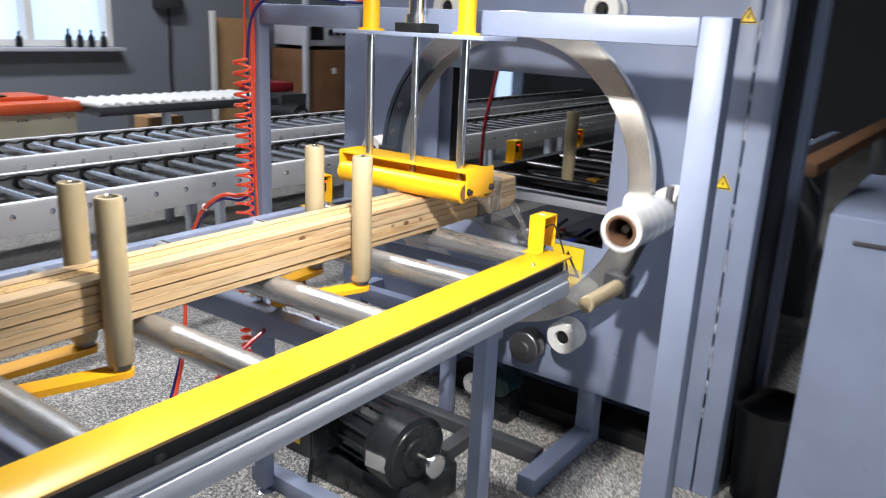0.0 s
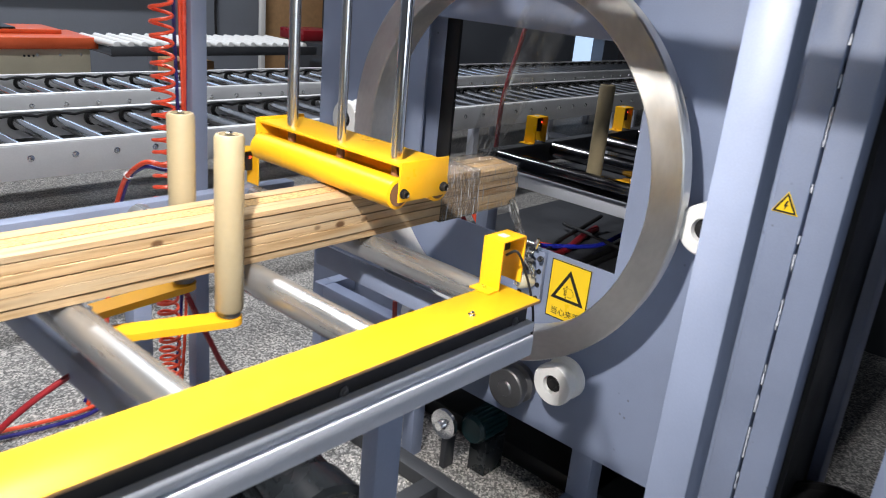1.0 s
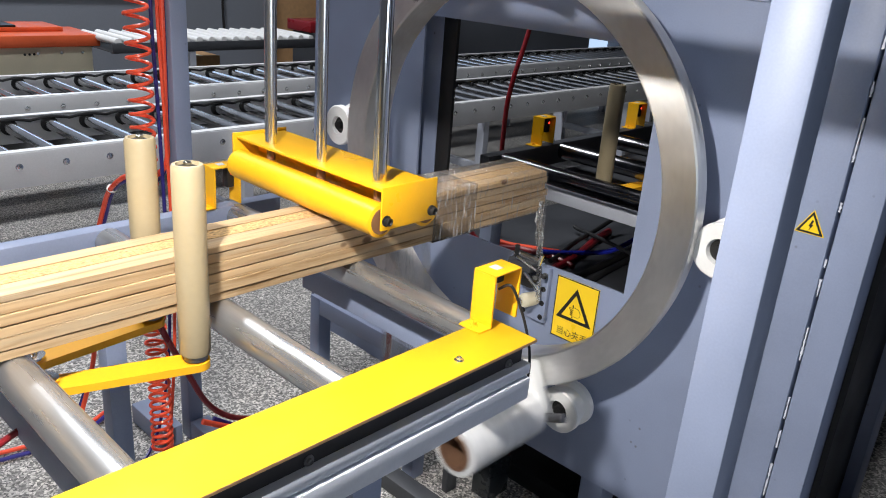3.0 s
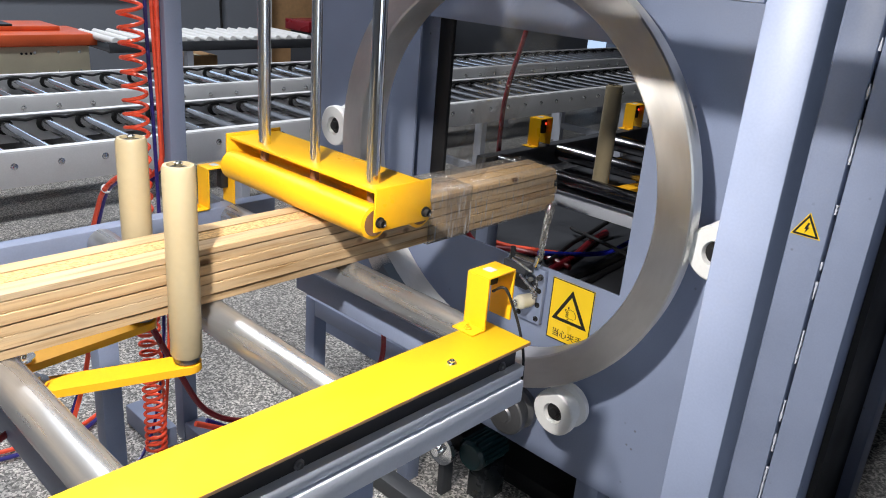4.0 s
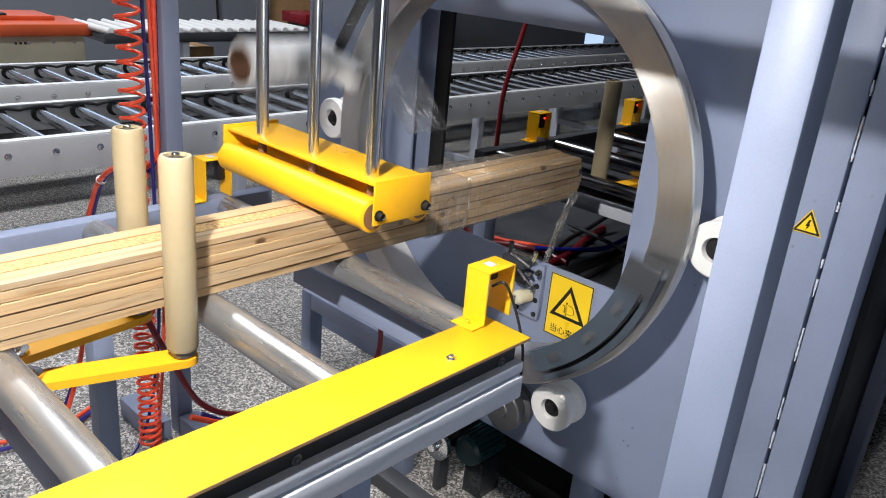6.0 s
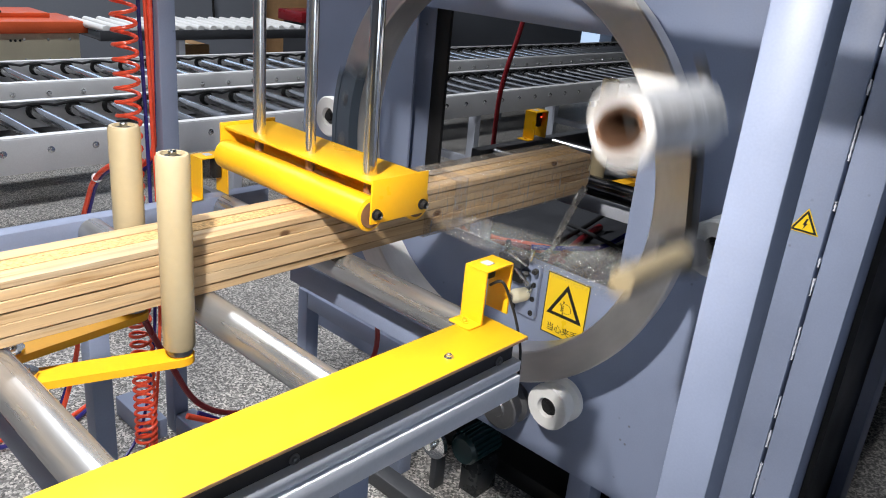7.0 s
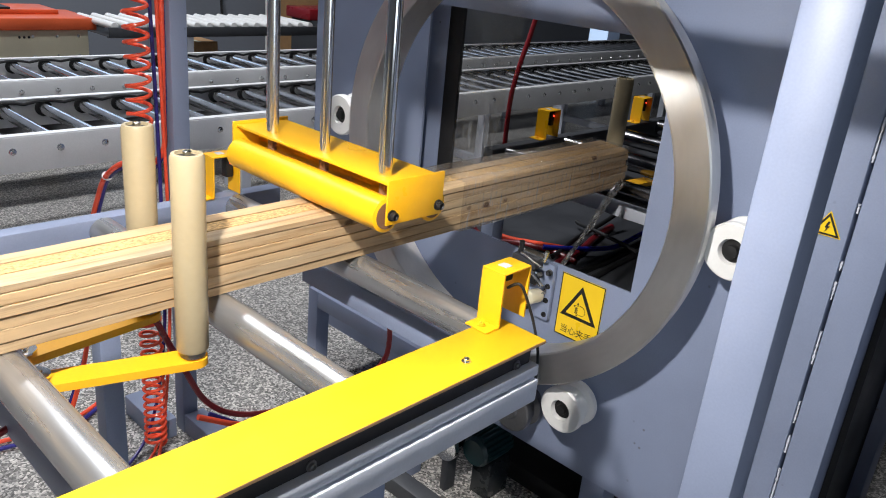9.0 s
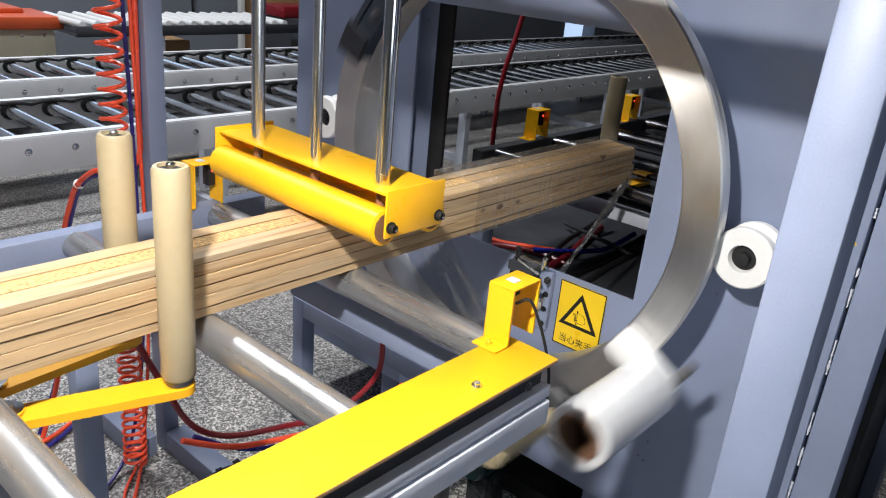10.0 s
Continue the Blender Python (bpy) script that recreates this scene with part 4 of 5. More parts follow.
# ---- far roller conveyors ----
def roller_line(name, label, x0, x1, ya, yb, z, pitch, rad, rollermat, side=0.115, bolts=True, legs=True, gap=0.012, gap_shade=0.6, railmat=None):
    c = thing(name, label, "conveyor", "roller conveyors beside the machine", pose((x0 + x1) / 2, (ya + yb) / 2, 0))
    for x, s in ((x1, 1), (x0, -1)):
        bm = B()
        box(bm, x - 0.003, x + 0.003, ya, yb, z - side, z, 0.001)
        box(bm, min(x, x - s * 0.035), max(x, x - s * 0.035), ya, yb, z, z + 0.004)
        box(bm, min(x, x - s * 0.03), max(x, x - s * 0.03), ya, yb, z - side - 0.003, z - side)
        part("side_rail", bm, railmat or RAILW, c)
    # near-black sheet added below the rollers to give the gaps their shade
    part("gap_shade", box(B(), x0 + 0.005, x0 + (x1 - x0) * gap_shade, ya, yb, z - side + 0.002, z - side + 0.005), BELT, c, "dark sheet added as shade in the gaps between rollers")
    me = mesh("roller", lathe(B(), [(0, rad * 0.35), (0.001, rad), (x1 - x0 - 0.03, rad), (x1 - x0 - 0.029, rad * 0.35)], (0, 0, 0), (1, 0, 0), 20), rollermat)
    bolt = mesh("bolt", lathe(B(), [(0, 0.0125), (0.003, 0.0125), (0.0035, 0.009), (0.010, 0.008), (0.011, 0.004)], (0, 0, 0), (1, 0, 0), 8), GALV)
    hub = mesh("hub", lathe(B(), [(0, rad * 1.15), (0.004, rad * 1.45), (0.014, rad * 1.45), (0.018, rad * 1.15)], (0, 0, 0), (1, 0, 0), 14), BLACK)
    n = int((yb - ya) / pitch)
    for k in range(n):
        y = ya + pitch * (k + 0.5)
        shared("roller", me, c, pose(x0 + 0.015, y, z - rad - gap))
        if bolts:
            shared("bolt", bolt, c, pose(x1 + 0.003, y, z - 0.045))
            shared("hub", hub, c, pose(x0 + 0.035, y, z - rad - gap))
    if legs:
        y = ya + 0.5
        while y < yb:
            for x in (x0 + 0.03, x1 - 0.03):
                part("leg", box(B(), x - 0.025, x + 0.025, y - 0.02, y + 0.02, 0.0, z - side - 0.003), PALE, c)
            part("cross_bar", box(B(), x0 + 0.055, x1 - 0.055, y - 0.015, y + 0.015, 0.22, 0.26), PALE, c)
            y += 1.5
    return c


roller_line("roller_conveyor", "long pale grey roller conveyor with bare zinc rollers", -2.655, -2.075, -2.5, 6.5, 0.62, 0.15, 0.022, GALV)
roller_line("roller_conveyor", "long pale grey roller conveyor behind the first one", -3.57, -2.99, -2.0, 7.5, 0.62, 0.15, 0.022, GALV)
roller_line("roller_conveyor", "short dark framed conveyor with glossy white close-set rollers", -4.35, -3.85, 1.25, 2.75, 0.72, 0.085, 0.021, WHITE, 0.05, False, True, -0.03, 0.99, DARKGREY)


# ---- exit conveyor behind the ring ----
def outfeed():
    c = thing("outfeed_conveyor", "dark roller conveyor, shade put into its roller colour, that carries the wrapped timber away", "conveyor", at=pose(-0.4, 2.0, 0))
    # same rollers as the infeed, coloured darker for the dim opening
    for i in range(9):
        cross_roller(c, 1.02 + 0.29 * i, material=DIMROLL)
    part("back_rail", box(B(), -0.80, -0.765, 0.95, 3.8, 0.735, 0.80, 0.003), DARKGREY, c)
    part("front_rail", box(B(), -0.045, 0.0, 0.98, 3.8, 0.735, 0.80, 0.003), GREY, c)
    part("cross_beam", box(B(), -0.765, -0.045, 1.06, 1.12, 0.69, 0.735, 0.003), PALE, c)
    for y in (1.0, 2.3, 3.7):
        for x in (-0.80, -0.045):
            part("leg", box(B(), x, x + 0.045, y - 0.02, y + 0.03, 0.0, 0.735, 0.003), GREY, c)
    return c


outfeed()
sensor(-0.79, 1.20, 0.800)
sensor(-0.79, 1.755, 0.800)
guide(-0.492, 1.13, -0.47, 1.33, 0.738)
guide(-0.333, 1.50, -0.39, 1.70, 0.738)

# ---- operator cabinet ----
def cabinet():
    c = thing("control_cabinet", "smooth grey control cabinet with sloped top", "cabinet", at=pose(0.85, 1.0, 0))
    bm = B()
    pts = [(0.60, 0.0), (0.60, 0.915), (0.80, 0.925), (1.2, 0.94), (1.2, 0.0)]
    a = [bm.verts.new((0.497, y, z)) for y, z in pts]
    b = [bm.verts.new((1.10, y, z)) for y, z in pts]
    bm.faces.new(a), bm.faces.new(b[::-1])
    for k in range(len(a)):
        bm.faces.new((a[k], a[(k + 1) % len(a)], b[(k + 1) % len(b)], b[k]))
    bmesh.ops.bevel(bm, geom=bm.edges[:], offset=0.006, segments=2, affect="EDGES")
    part("body", bm, GREY, c)
    part("slot", box(B(), 0.56, 0.70, 0.596, 0.601, 0.845, 0.857, 0.001), DARKGREY, c)
    return c


cabinet()


# ---- hoses ----
def hose(name, pts, r, material, label):
    return tagged(part(name, tube(B(), pts, r, 10), material), label, "hose")


def coil_path(x, y, z0, z1, r, turns, squeeze):
    out, n = [], int(turns * 18)
    for i in range(n + 1):
        u = i / n
        a = 2 * math.pi * turns * u
        z = z0 + (z1 - z0) * u ** squeeze
        wob = 0.004 * math.sin(9 * u)
        out.append(Vector((x + wob + r * math.cos(a), y + r * math.sin(a), z)))
    return out


def coil_hose():
    c = thing("spiral_air_hose", "bright red spiral air hose hanging beside the post", "hose", at=pose(-1.10, 0.09, 0.05))
    part("coil", sweep(B(), coil_path(-1.088, 0.085, 0.03, 1.20, 0.025, 42, 1.15), 0.0044, 8), RED, c)
    part("tail", tube(B(), [(-1.10, 0.106, 1.20), (-1.11, 0.12, 1.28), (-1.12, 0.13, 1.36), (-1.10, 0.14, 1.42)], 0.0036, 8), RED, c)
    part("lower_tail", tube(B(), [(-1.079, 0.085, 0.03), (-1.07, 0.07, 0.015), (-1.02, 0.02, 0.008), (-0.90, -0.05, 0.006)], 0.0036, 8), RED, c)
    return c


coil_hose()
hose("air_hose", [(-0.62, 0.13, 1.375), (-0.75, 0.15, 1.385), (-0.88, 0.17, 1.40), (-1.00, 0.165, 1.40), (-1.10, 0.155, 1.36), (-1.125, 0.155, 1.2), (-1.122, 0.158, 0.9), (-1.12, 0.16, 0.6), (-1.12, 0.15, 0.3), (-1.08, 0.10, 0.05), (-0.95, 0.0, 0.008)], 0.0042, RED, "red air hose running down the post")
hose("air_hose", [(-0.62, 0.145, 1.37), (-0.78, 0.16, 1.375), (-0.95, 0.16, 1.39), (-1.09, 0.150, 1.35), (-1.128, 0.142, 1.2), (-1.128, 0.146, 0.9), (-1.125, 0.146, 0.6), (-1.13, 0.14, 0.3), (-1.12, 0.08, 0.04), (-1.0, -0.1, 0.008)], 0.0045, BLUE, "dark blue air hose running down the post")
hose("air_hose", [(-1.135, 0.168, 1.40), (-1.132, 0.170, 1.2), (-1.138, 0.168, 0.9), (-1.14, 0.165, 0.80), (-1.16, 0.13, 0.76), (-1.21, 0.10, 0.76), (-1.29, 0.09, 0.71), (-1.35, 0.09, 0.64), (-1.40, 0.08, 0.50), (-1.38, 0.04, 0.2), (-1.36, -0.03, 0.01)], 0.0065, RED, "red air hose bowing out from the post")
hose("air_hose", [(-1.140, 0.176, 1.40), (-1.140, 0.178, 1.2), (-1.145, 0.175, 0.9), (-1.15, 0.17, 0.79), (-1.17, 0.14, 0.745), (-1.22, 0.105, 0.745), (-1.30, 0.10, 0.70), (-1.36, 0.10, 0.62), (-1.41, 0.09, 0.48), (-1.40, 0.05, 0.2), (-1.38, -0.03, 0.01)], 0.0055, BLUE, "dark blue air hose bowing out from the post")
tagged(part("cable_tie", lathe(B(), [(0, 0.013), (0.004, 0.013)], (-1.30, 0.095, 0.705), (-0.7, 0, -0.7), 14), WHITE), "white plastic cable tie round two hoses", "cable tie")
hose("air_hose", [(-1.38, 0.06, 0.012), (-1.34, -0.05, 0.010), (-1.36, -0.22, 0.010), (-1.42, -0.45, 0.010), (-1.5, -0.8, 0.010)], 0.006, RED, "red air hose lying on the floor")
hose("air_hose", [(-1.36, 0.05, 0.011), (-1.31, -0.06, 0.010), (-1.33, -0.24, 0.010), (-1.39, -0.47, 0.010), (-1.47, -0.8, 0.010)], 0.006, BLUE, "blue air hose lying on the floor")
hose("air_hose", [(-0.60, -0.16, 0.72), (-0.60, -0.125, 0.63), (-0.60, -0.09, 0.55), (-0.60, -0.04, 0.45), (-0.60, 0.04, 0.39), (-0.58, 0.16, 0.37), (-0.54, 0.25, 0.38), (-0.50, 0.33, 0.46), (-0.50, 0.34, 0.56)], 0.006, DEEPRED, "dark red air hose looped under the rollers")
hose("air_hose", [(-0.62, -0.05, 0.41), (-0.60, 0.05, 0.36), (-0.57, 0.17, 0.345), (-0.52, 0.27, 0.36), (-0.45, 0.36, 0.45)], 0.006, RED, "red air hose looped under the rollers")
hose("air_hose", [(-0.63, -0.02, 0.40), (-0.60, 0.08, 0.34), (-0.56, 0.20, 0.33), (-0.48, 0.33, 0.38)], 0.005, BLUE, "blue air hose looped under the rollers")
hose("air_hose", [(-0.40, -0.43, 0.68), (-0.42, -0.55, 0.60), (-0.46, -0.70, 0.40), (-0.60, -0.85, 0.10), (-0.75, -0.9, 0.008)], 0.005, DEEPRED, "dark red air hose under the guide arms")
# hoses and cables seen through the machine opening
hose("air_hose", [(-0.95, 1.34, 1.22), (-0.95, 1.30, 1.09), (-0.95, 1.25, 0.95), (-0.95, 1.235, 0.80), (-0.95, 1.245, 0.30), (-0.97, 1.25, 0.01)], 0.008, DEEPRED, "dark red hose hanging behind the machine")
hose("air_hose", [(-1.02, 1.12, 0.60), (-0.95, 1.13, 0.47), (-0.87, 1.14, 0.455), (-0.80, 1.19, 0.455), (-0.70, 1.22, 0.455), (-0.60, 1.21, 0.455)], 0.009, DEEPRED, "dark red hose behind the opening")
hose("air_hose", [(-1.03, 1.15, 0.62), (-0.93, 1.17, 0.48), (-0.86, 1.19, 0.456), (-0.76, 1.24, 0.456), (-0.66, 1.30, 0.456)], 0.008, RED, "red hose behind the opening")
hose("air_hose", [(-0.60, 1.12, 0.455), (-0.623, 1.144, 0.455), (-0.645, 1.293, 0.455), (-0.693, 1.464, 0.455), (-0.72, 1.60, 0.455)], 0.013, DEEPRED, "thick dark red hose on the tray")
hose("air_hose", [(-0.72, 1.20, 0.468), (-0.677, 1.244, 0.468), (-0.611, 1.327, 0.470), (-0.576, 1.401, 0.475), (-0.56, 1.53, 0.50)], 0.008, BRIGHTBLUE, "blue hose behind the opening")
hose("cable", [(-0.66, 1.17, 0.462), (-0.677, 1.244, 0.462), (-0.703, 1.362, 0.47), (-0.715, 1.496, 0.48), (-0.72, 1.62, 0.50)], 0.008, BLACK, "black cable behind the opening")
hose("cable", [(-0.80, 1.50, 0.47), (-0.776, 1.488, 0.47), (-0.691, 1.446, 0.482), (-0.593, 1.414, 0.486), (-0.50, 1.40, 0.48)], 0.007, BLACK, "black cable crossing another behind the opening")
hose("cable", [(-0.54, 1.04, 0.455), (-0.546, 1.126, 0.455), (-0.55, 1.29, 0.455), (-0.558, 1.469, 0.460), (-0.56, 1.6, 0.47)], 0.012, BLACK, "thick black cable on the tray")
hose("cable", [(-0.50, 1.05, 0.455), (-0.50, 1.16, 0.455), (-0.515, 1.29, 0.455), (-0.52, 1.45, 0.460)], 0.010, BLACK, "thick black cable on the tray")


# ---- drives under the machine ----
def gear_motor():
    m = thing("gear_motor", "black gear motor with grey terminal box under the conveyor", "motor", at=pose(-0.5, 0.05, 0))
    part("base", box(B(), -0.70, -0.36, -0.02, 0.16, 0.0, 0.085, 0.004), MOTOR, m)
    b = part("body", lathe(B(), [(0, 0.06), (0.01, 0.074), (0.21, 0.074), (0.215, 0.090), (0.30, 0.094), (0.304, 0.080), (0.308, 0.078), (0.309, 0.05), (0.316, 0.048), (0.318, 0.022)], (-0.69, 0.07, 0.155), (1, -0.15, 0), 36), MOTOR, m)
    for k in range(14):
        a = 2 * math.pi * k / 14
        part("cooling_fin", bar(B(), (-0.68, 0.07 + 0.079 * math.cos(a), 0.155 + 0.079 * math.sin(a)), (-0.49, 0.042 + 0.079 * math.cos(a), 0.155 + 0.079 * math.sin(a)), 0.012, 0.003), MOTOR, b)
    part("name_plate", box(B(), -0.47, -0.41, -0.066, -0.057, 0.14, 0.18), GALV, m, "small metal rating plate")
    part("shaft", rod(B(), (-0.38, 0.023, 0.155), (-0.33, 0.016, 0.155), 0.018, 20), GALV, m)
    part("shaft_key", rod(B(), (-0.33, 0.016, 0.155), (-0.322, 0.015, 0.155), 0.028, 18), CHROME, m)
    t = part("terminal_box", box(B(), -0.69, -0.60, -0.11, -0.01, 0.12, 0.22, 0.006), MOTOR, m)
    part("box_lid", box(B(), -0.685, -0.605, -0.116, -0.1105, 0.125, 0.215, 0.002), DARKGREY, t)
    part("sticker", box(B(), -0.665, -0.635, -0.118, -0.1165, 0.155, 0.185), SIGNY, t, "small yellow sticker")
    part("cable", tube(B(), [(-0.64, -0.07, 0.10), (-0.63, -0.09, 0.05), (-0.60, -0.12, 0.008), (-0.4, -0.3, 0.006)], 0.005), BLACK, m)
    return m


MOTOR_UNIT = gear_motor()
MOTOR_UNIT.matrix_basis = pose(-0.455, 0.05, 0) @ Matrix.Scale(1.16, 4)


def ring_drive():
    m = thing("ring_drive_motor", "teal drive motor with fins beneath the ring", "motor", at=pose(-0.41, 0.6, 0))
    part("body", lathe(B(), [(0, 0.034), (0.008, 0.040), (0.10, 0.040), (0.11, 0.034)], (-0.415, 0.69, 0.15), (0, -1, 0), 30), TEAL, m)
    for k in range(12):
        a = math.pi * (k / 11)
        part("cooling_fin", bar(B(), (-0.415 + 0.043 * math.cos(a), 0.685, 0.15 + 0.043 * math.sin(a)), (-0.415 + 0.043 * math.cos(a), 0.59, 0.15 + 0.043 * math.sin(a)), 0.003, 0.01), TEAL, m)
    part("disc", lathe(B(), [(0, 0.042), (0.012, 0.042), (0.013, 0.015), (0.03, 0.012)], (-0.49, 0.562, 0.145), (0, -1, 0), 30), GALV, m)
    part("foot", box(B(), -0.445, -0.385, 0.62, 0.70, 0.0, 0.112, 0.004), MOTOR, m)
    part("disc_stand", box(B(), -0.50, -0.48, 0.562, 0.60, 0.0, 0.14, 0.003), DARKGREY, m)
    return m


ring_drive()
tagged(part("floor_bar", box(B(), -0.85, -0.18, 0.45, 0.50, 0.0, 0.045, 0.003), DARKGREY), "dark steel bar across the floor under the machine", "bar")
tagged(part("floor_bar", box(B(), -0.45, -0.40, 0.28, 0.449, 0.0, 0.045, 0.003), DARKGREY), "dark steel bar along the floor under the machine", "bar")
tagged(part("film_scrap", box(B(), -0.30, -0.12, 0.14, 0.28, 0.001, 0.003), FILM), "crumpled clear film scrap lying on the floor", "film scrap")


# ---- black drive belts along the far conveyors ----
def drive_belt(x, ya, yb, z, pitch):
    path, n = [], int((yb - ya) / pitch * 6)
    for i in range(n + 1):
        y = ya + (yb - ya) * i / n
        path.append(Vector((x, y, z + 0.010 * abs(math.sin(math.pi * (y - ya) / pitch)))))
    return tagged(part("drive_belt", sweep(B(), path, 0.006, 6), BLACK), "black round drive belt looped over the roller ends", "belt", "drive belts")


drive_belt(-2.60, -2.5, 6.5, 0.607, 0.15)
drive_belt(-3.515, -2.0, 7.5, 0.607, 0.15)


# ---- far end of the hall ----
def control_box():
    c = thing("control_box", "cream painted control box with small bolts under orange cover", "box", at=pose(-4.2, 0.5, 0))
    part("body", box(B(), -4.5, -4.15, -0.2, 1.26, 0.50, 0.672, 0.006), CREAM, c)
    for y in (0.05, 0.95, 1.08, 1.20):
        for z in (0.53, 0.64):
            part("bolt", rod(B(), (-4.15, y, z), (-4.145, y, z), 0.008, 10), GALV, c)
    for y in (0.90, 0.925, 0.95):
        part("vent", rod(B(), (-4.15, y - 0.02, 0.635), (-4.147, y - 0.02, 0.635), 0.007, 10), BLACK, c)
    for y in (0.0, 1.0):
        part("leg", box(B(), -4.35, -4.29, y, y + 0.06, 0.0, 0.50), CREAM, c)
    part("slot", box(B(), -4.152, -4.147, 0.95, 1.08, 0.505, 0.52), BLACK, c)
    return c


control_box()


def orange_cover():
    c = thing("orange_machine_cover", "orange red steel machine cover resting on the cream box", "machine part", at=pose(-4.3, 0.5, 0.672))
    part("tray", box(B(), -4.55, -4.12, -0.2, 1.30, 0.676, 0.742, 0.006), ORANGE, c)
    part("lid", box(B(), -4.60, -4.30, -0.2, 1.16, 0.742, 0.768, 0.004), ORANGE, c)
    part("dark_insert", box(B(), -4.58, -4.302, -0.2, 0.90, 0.768, 0.780, 0.003), BLACK, c)
    return c


orange_cover()


def drive_unit():
    c = thing("drive_unit", "dark red drive unit at the conveyor end", "machine", at=pose(-4.2, 2.95, 0))
    part("housing", box(B(), -4.5, -4.2, 2.90, 3.25, 0.72, 0.80, 0.01), DEEPRED, c)
    part("drum", lathe(B(), [(0, 0.09), (0.01, 0.1), (0.25, 0.1), (0.26, 0.09)], (-4.1, 2.98, 0.56), (1, 0, 0), 28), BLACK, c)
    part("chrome_cap", rod(B(), (-3.84, 2.98, 0.56), (-3.82, 2.98, 0.56), 0.05, 20), GALV, c)
    part("stand", box(B(), -4.45, -4.0, 2.92, 3.2, 0.0, 0.72), DARKGREY, c)
    return c


drive_unit()


def crate(x, y, w, d, h, z, material, label, name="carton"):
    c = thing(name, label, "box", at=pose(x, y, z))
    part("body", box(B(), x, x + w, y, y + d, z, z + h, 0.004), material, c)
    part("tape", box(B(), x - 0.001, x + w + 0.001, y + d * 0.45, y + d * 0.55, z + h, z + h + 0.002), CREAM, c)
    return c


crate(-4.7, 1.95, 0.35, 0.28, 0.26, 0.30, CARD, "brown cardboard carton under the far conveyor")
tagged(part("pallet_deck", box(B(), -4.9, -4.3, 1.6, 2.6, 0.0, 0.30, 0.01), PINE_RAW), "low wooden pallet block holding a carton", "pallet")


def back_machine():
    c = thing("board_machine", "dark brown cased machine with white posts against the wall", "machine", at=pose(-5.2, 4.6, 0))
    part("case", box(B(), -5.58, -5.05, 4.24, 5.04, 0.0, 1.02, 0.01), BROWN, c)
    part("head", box(B(), -5.58, -5.10, 4.28, 5.0, 1.06, 1.34, 0.01), PALE, c)
    part("screen", box(B(), -5.10, -5.094, 4.34, 4.52, 1.12, 1.30), BLACK, c)
    for k in range(3):
        part("knob", rod(B(), (-5.10, 4.62 + 0.1 * k, 1.2), (-5.08, 4.62 + 0.1 * k, 1.2), 0.03, 14), BLACK, c)
    for y in (4.17, 5.04):
        part("post", box(B(), -5.05, -5.0, y, y + 0.05, 0.0, 1.55, 0.004), PALE, c)
    part("paper_note", box(B(), -5.05, -5.046, 4.6, 4.66, 0.78, 0.84), WHITE, c)
    return c


back_machine()
tagged(part("white_pole", box(B(), -5.47, -5.43, 3.37, 3.42, 0.0, 1.36, 0.003), WHITE), "slim white steel pole standing by the wall", "pole")
tagged(part("plywood_sheet", box(B(), -5.58, -5.52, 3.46, 4.14, 0.0, 1.30, 0.004), CARD), "brown board panel leaning at the wall", "board")


def wall_box():
    c = thing("wall_switch_box", "small dark switch box on the wall with cable", "switch box", at=pose(-5.58, 2.95, 1.36))
    part("body", box(B(), -5.60, -5.50, 2.86, 3.12, 1.36, 1.50, 0.006), DARKGREY, c)
    part("cable", tube(B(), [(-5.56, 3.0, 1.36), (-5.565, 3.0, 1.1), (-5.565, 2.99, 0.8), (-5.56, 3.0, 0.5)], 0.010), BLACK, c)
    return c


wall_box()


def bottle(y, h, x=-5.54):
    z = W1[2] - 0.004
    c = thing("bottle", "small dark bottle standing on the window sill", "bottle", "bottles on the window sill", pose(x, y, z))
    part("body", lathe(B(), [(0, 0.024), (0.002, 0.027), (h * 0.6, 0.027), (h * 0.75, 0.010), (h * 0.9, 0.009)], (x, y, z), (0, 0, 1), 16), MOTOR, c)
    part("cap", rod(B(), (x, y, z + h * 0.9), (x, y, z + h), 0.011, 12), BLACK, c)


for y, h in ((2.02, 0.15), (2.12, 0.14), (2.22, 0.14), (2.33, 0.13), (1.62, 0.12), (1.40, 0.13), (1.30, 0.2)):
    bottle(y, h)

# ---- dim things on the far side of the machine ----
tagged(part("timber_beam", box(B(), 0.07, 0.17, 2.25, 5.2, 0.74, 0.80, 0.004), BROWN), "long brown timber beam lying behind the machine", "timber")
for y in (2.5, 4.8):
    tagged(part("trestle", box(B(), 0.07, 0.17, y, y + 0.06, 0.0, 0.74, 0.003), DARKGREY), "dark steel trestle under a timber beam", "trestle")
tagged(part("blue_crate", box(B(), 1.25, 1.7, 4.2, 4.7, 0.0, 0.62, 0.02), BLUE), "dark blue plastic crate in the dim hall", "crate")
# invented black round body that keeps the gap beside the column dark
gap_filler = thing("dark_gap_filler", "black round filler added in the dark gap beside the machine column", "bin", at=pose(0.43, 0.75, 0))
part("body", lathe(B(), [(0, 0.09), (0.29, 0.109)], (0.43, 0.75, 0.0), (0, 0, 1), 24), BLACK, gap_filler)
part("rim", lathe(B(), [(0.291, 0.105), (0.291, 0.115), (0.305, 0.116), (0.305, 0.105)], (0.43, 0.75, 0.0), (0, 0, 1), 24, True), BLACK, gap_filler)


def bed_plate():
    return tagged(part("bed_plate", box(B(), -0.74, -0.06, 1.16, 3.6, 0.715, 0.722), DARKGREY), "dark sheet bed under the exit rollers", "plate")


bed_plate()

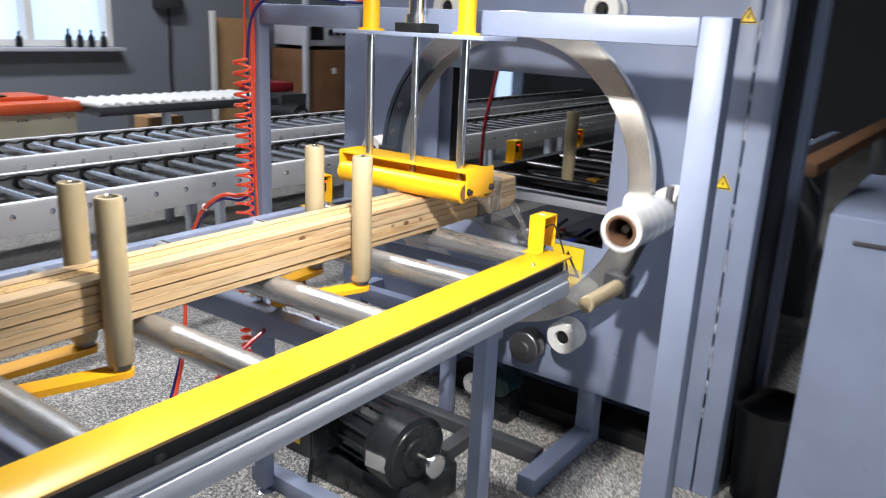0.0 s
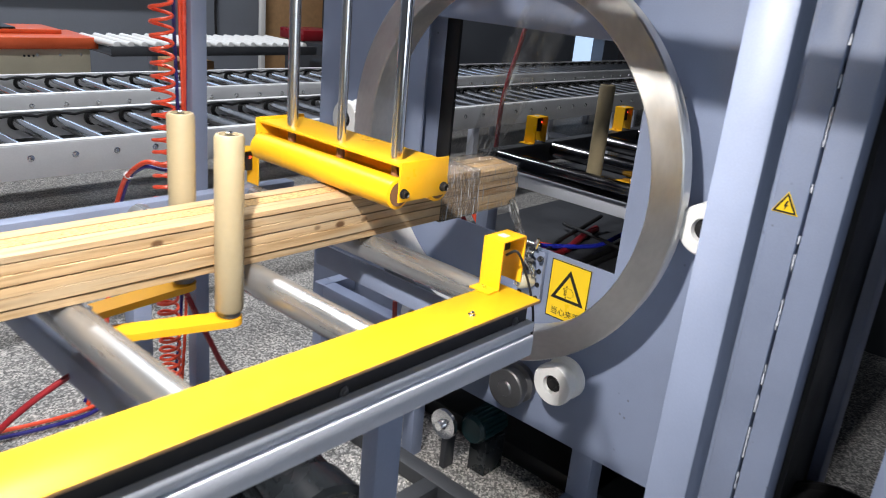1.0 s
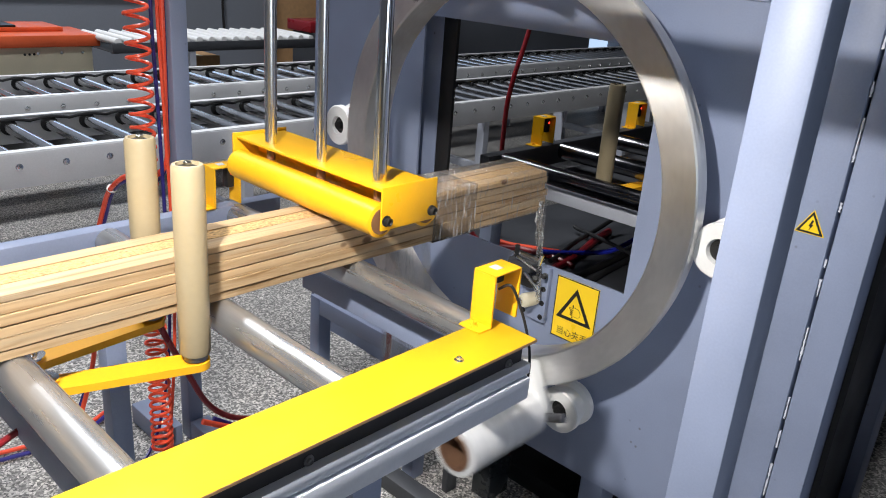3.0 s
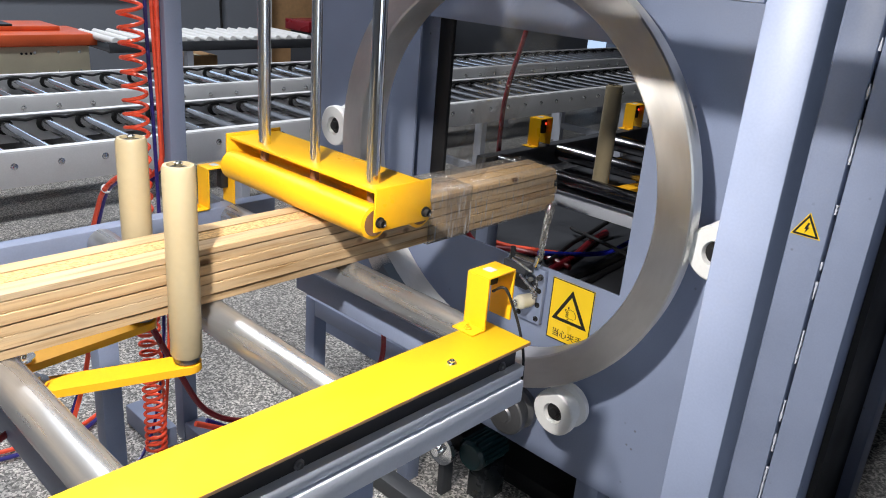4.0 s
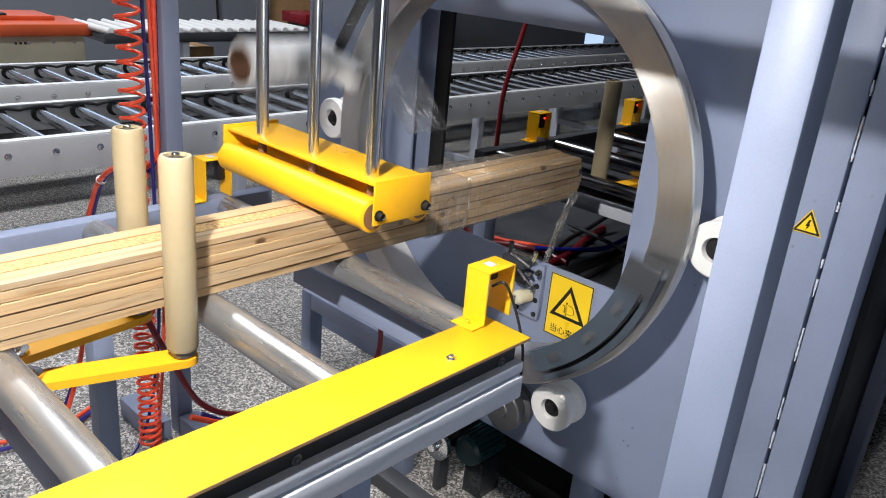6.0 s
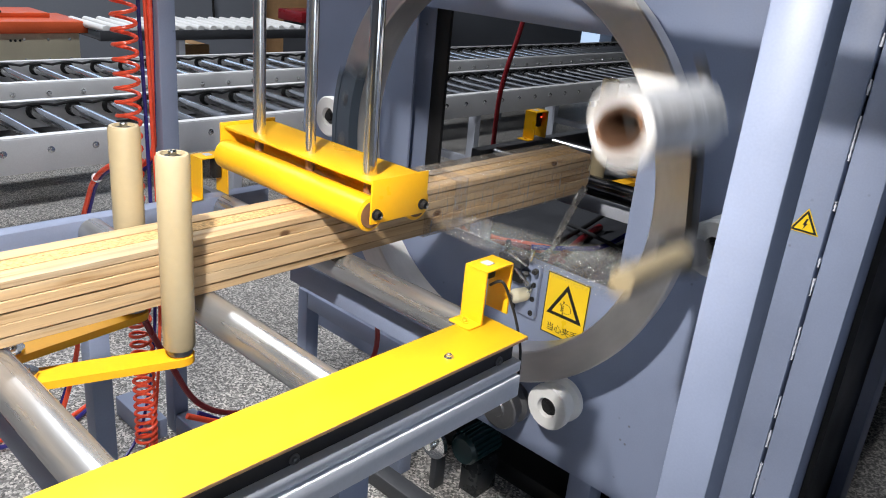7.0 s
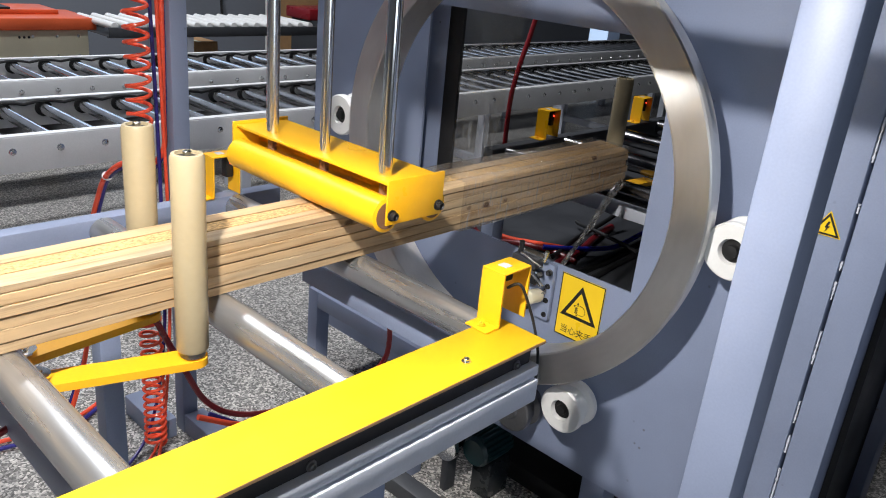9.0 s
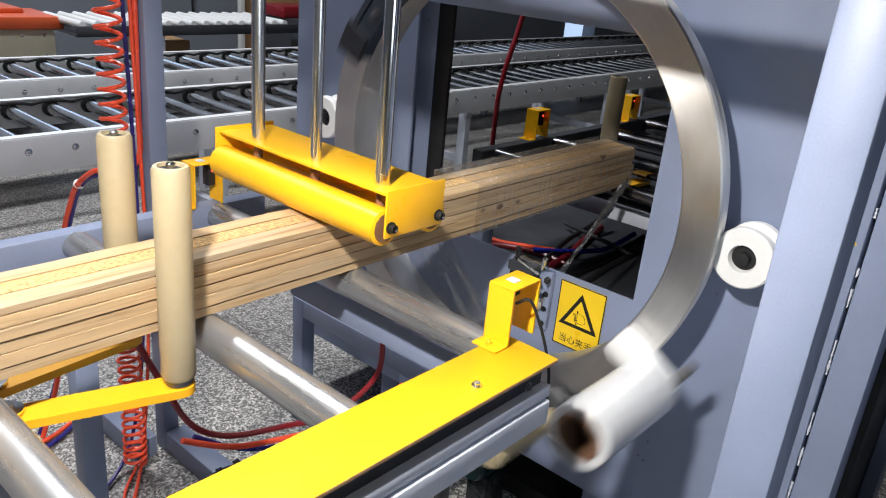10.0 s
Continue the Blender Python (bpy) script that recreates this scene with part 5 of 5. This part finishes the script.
# ---- gathered film between the clamp and the timber end, in two overlapping lengths ----
def rope(name, seed, length, w0, w1, label):
    """Crinkled, twisted gather of film along its own z."""
    rr = random.Random(seed)
    bm = B()
    for k in range(4):
        tw, ph = rr.uniform(1.5, 3.5), rr.uniform(0, 6)
        rows = []
        for i in range(29):
            u = i / 28
            w = (w0 + (w1 - w0) * u) * rr.uniform(0.85, 1.1)
            a = tw * u + ph
            c = Vector((0.6 * w * math.cos(0.5 * a + k), 0.6 * w * math.sin(0.4 * a + k), u * length))
            d = Vector((math.cos(a), math.sin(a), 0))
            e = Vector((-math.sin(a), math.cos(a), 0))
            rows.append([bm.verts.new(c + d * w * s + e * w * 0.5 * rr.uniform(-1, 1)) for s in (-1, -0.4, 0.3, 1)])
        for p, q in zip(rows, rows[1:]):
            for i in range(3):
                bm.faces.new((p[i], p[i + 1], q[i + 1], q[i]))
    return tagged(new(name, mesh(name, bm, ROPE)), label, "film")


TAIL = rope("film_tail", 4, 0.22, 0.004, 0.006, "twisted glinting tail of film held by the clamp")
GATHER = rope("film_gather", 9, 0.22, 0.009, 0.004, "gathered glinting film hanging from the timber end")
# ---- moving things ----
def motions():
    speed = 0.0515
    walk(BUNDLE, [(0.0, pose(0, 0, 0)), (5.0, pose(0, speed * 5, 0)), (10.0, pose(0, speed * 10, 0))])
    w = 0.122
    for k, ob in enumerate(BANDS):
        # band k leaves the laying place once the bundle's end has passed it by k widths
        rows = []
        for i in range(41):
            t = 0.25 * i
            y = max(LAY_Y, END0 + speed * t - w * k)
            rows.append((t, pose(0, y, 0)))
        walk(ob, rows)
    # the tail swings after the timber end, pinned at the clamp; the gather rides with the timber
    low, high = [], []
    for i in range(21):
        t = 0.5 * i
        a, e = (-0.318, 0.632, 0.612), (-0.357, END0 + speed * t - 0.022, 0.815)
        low.append((t, look(a, e) @ pose(0, 0, 0, 180, 0, 0)))
        high.append((t, look(e, a) @ pose(0, 0, 0, 180, 0, 0)))
    walk(TAIL, low), walk(GATHER, high)
    turns = [(0.0, -4), (0.1, 4), (0.3, 22), (0.5, 38), (1.0, 88), (1.7, 158), (2.1, 198), (2.5, 239), (2.8, 271), (3.1, 306), (3.4, 345), (3.6, 377), (3.8, 411), (4.0, 449), (4.3, 513), (4.6, 578)]
    t, a = 4.8, 621.0
    while t < 10.05:
        turns.append((t, 684 + 221.2 * (t - 5.1)))
        t += 0.2
    walk(RING, [(t, pose(CX, RY, CZ, 0, -a, 0)) for t, a in turns])


motions()
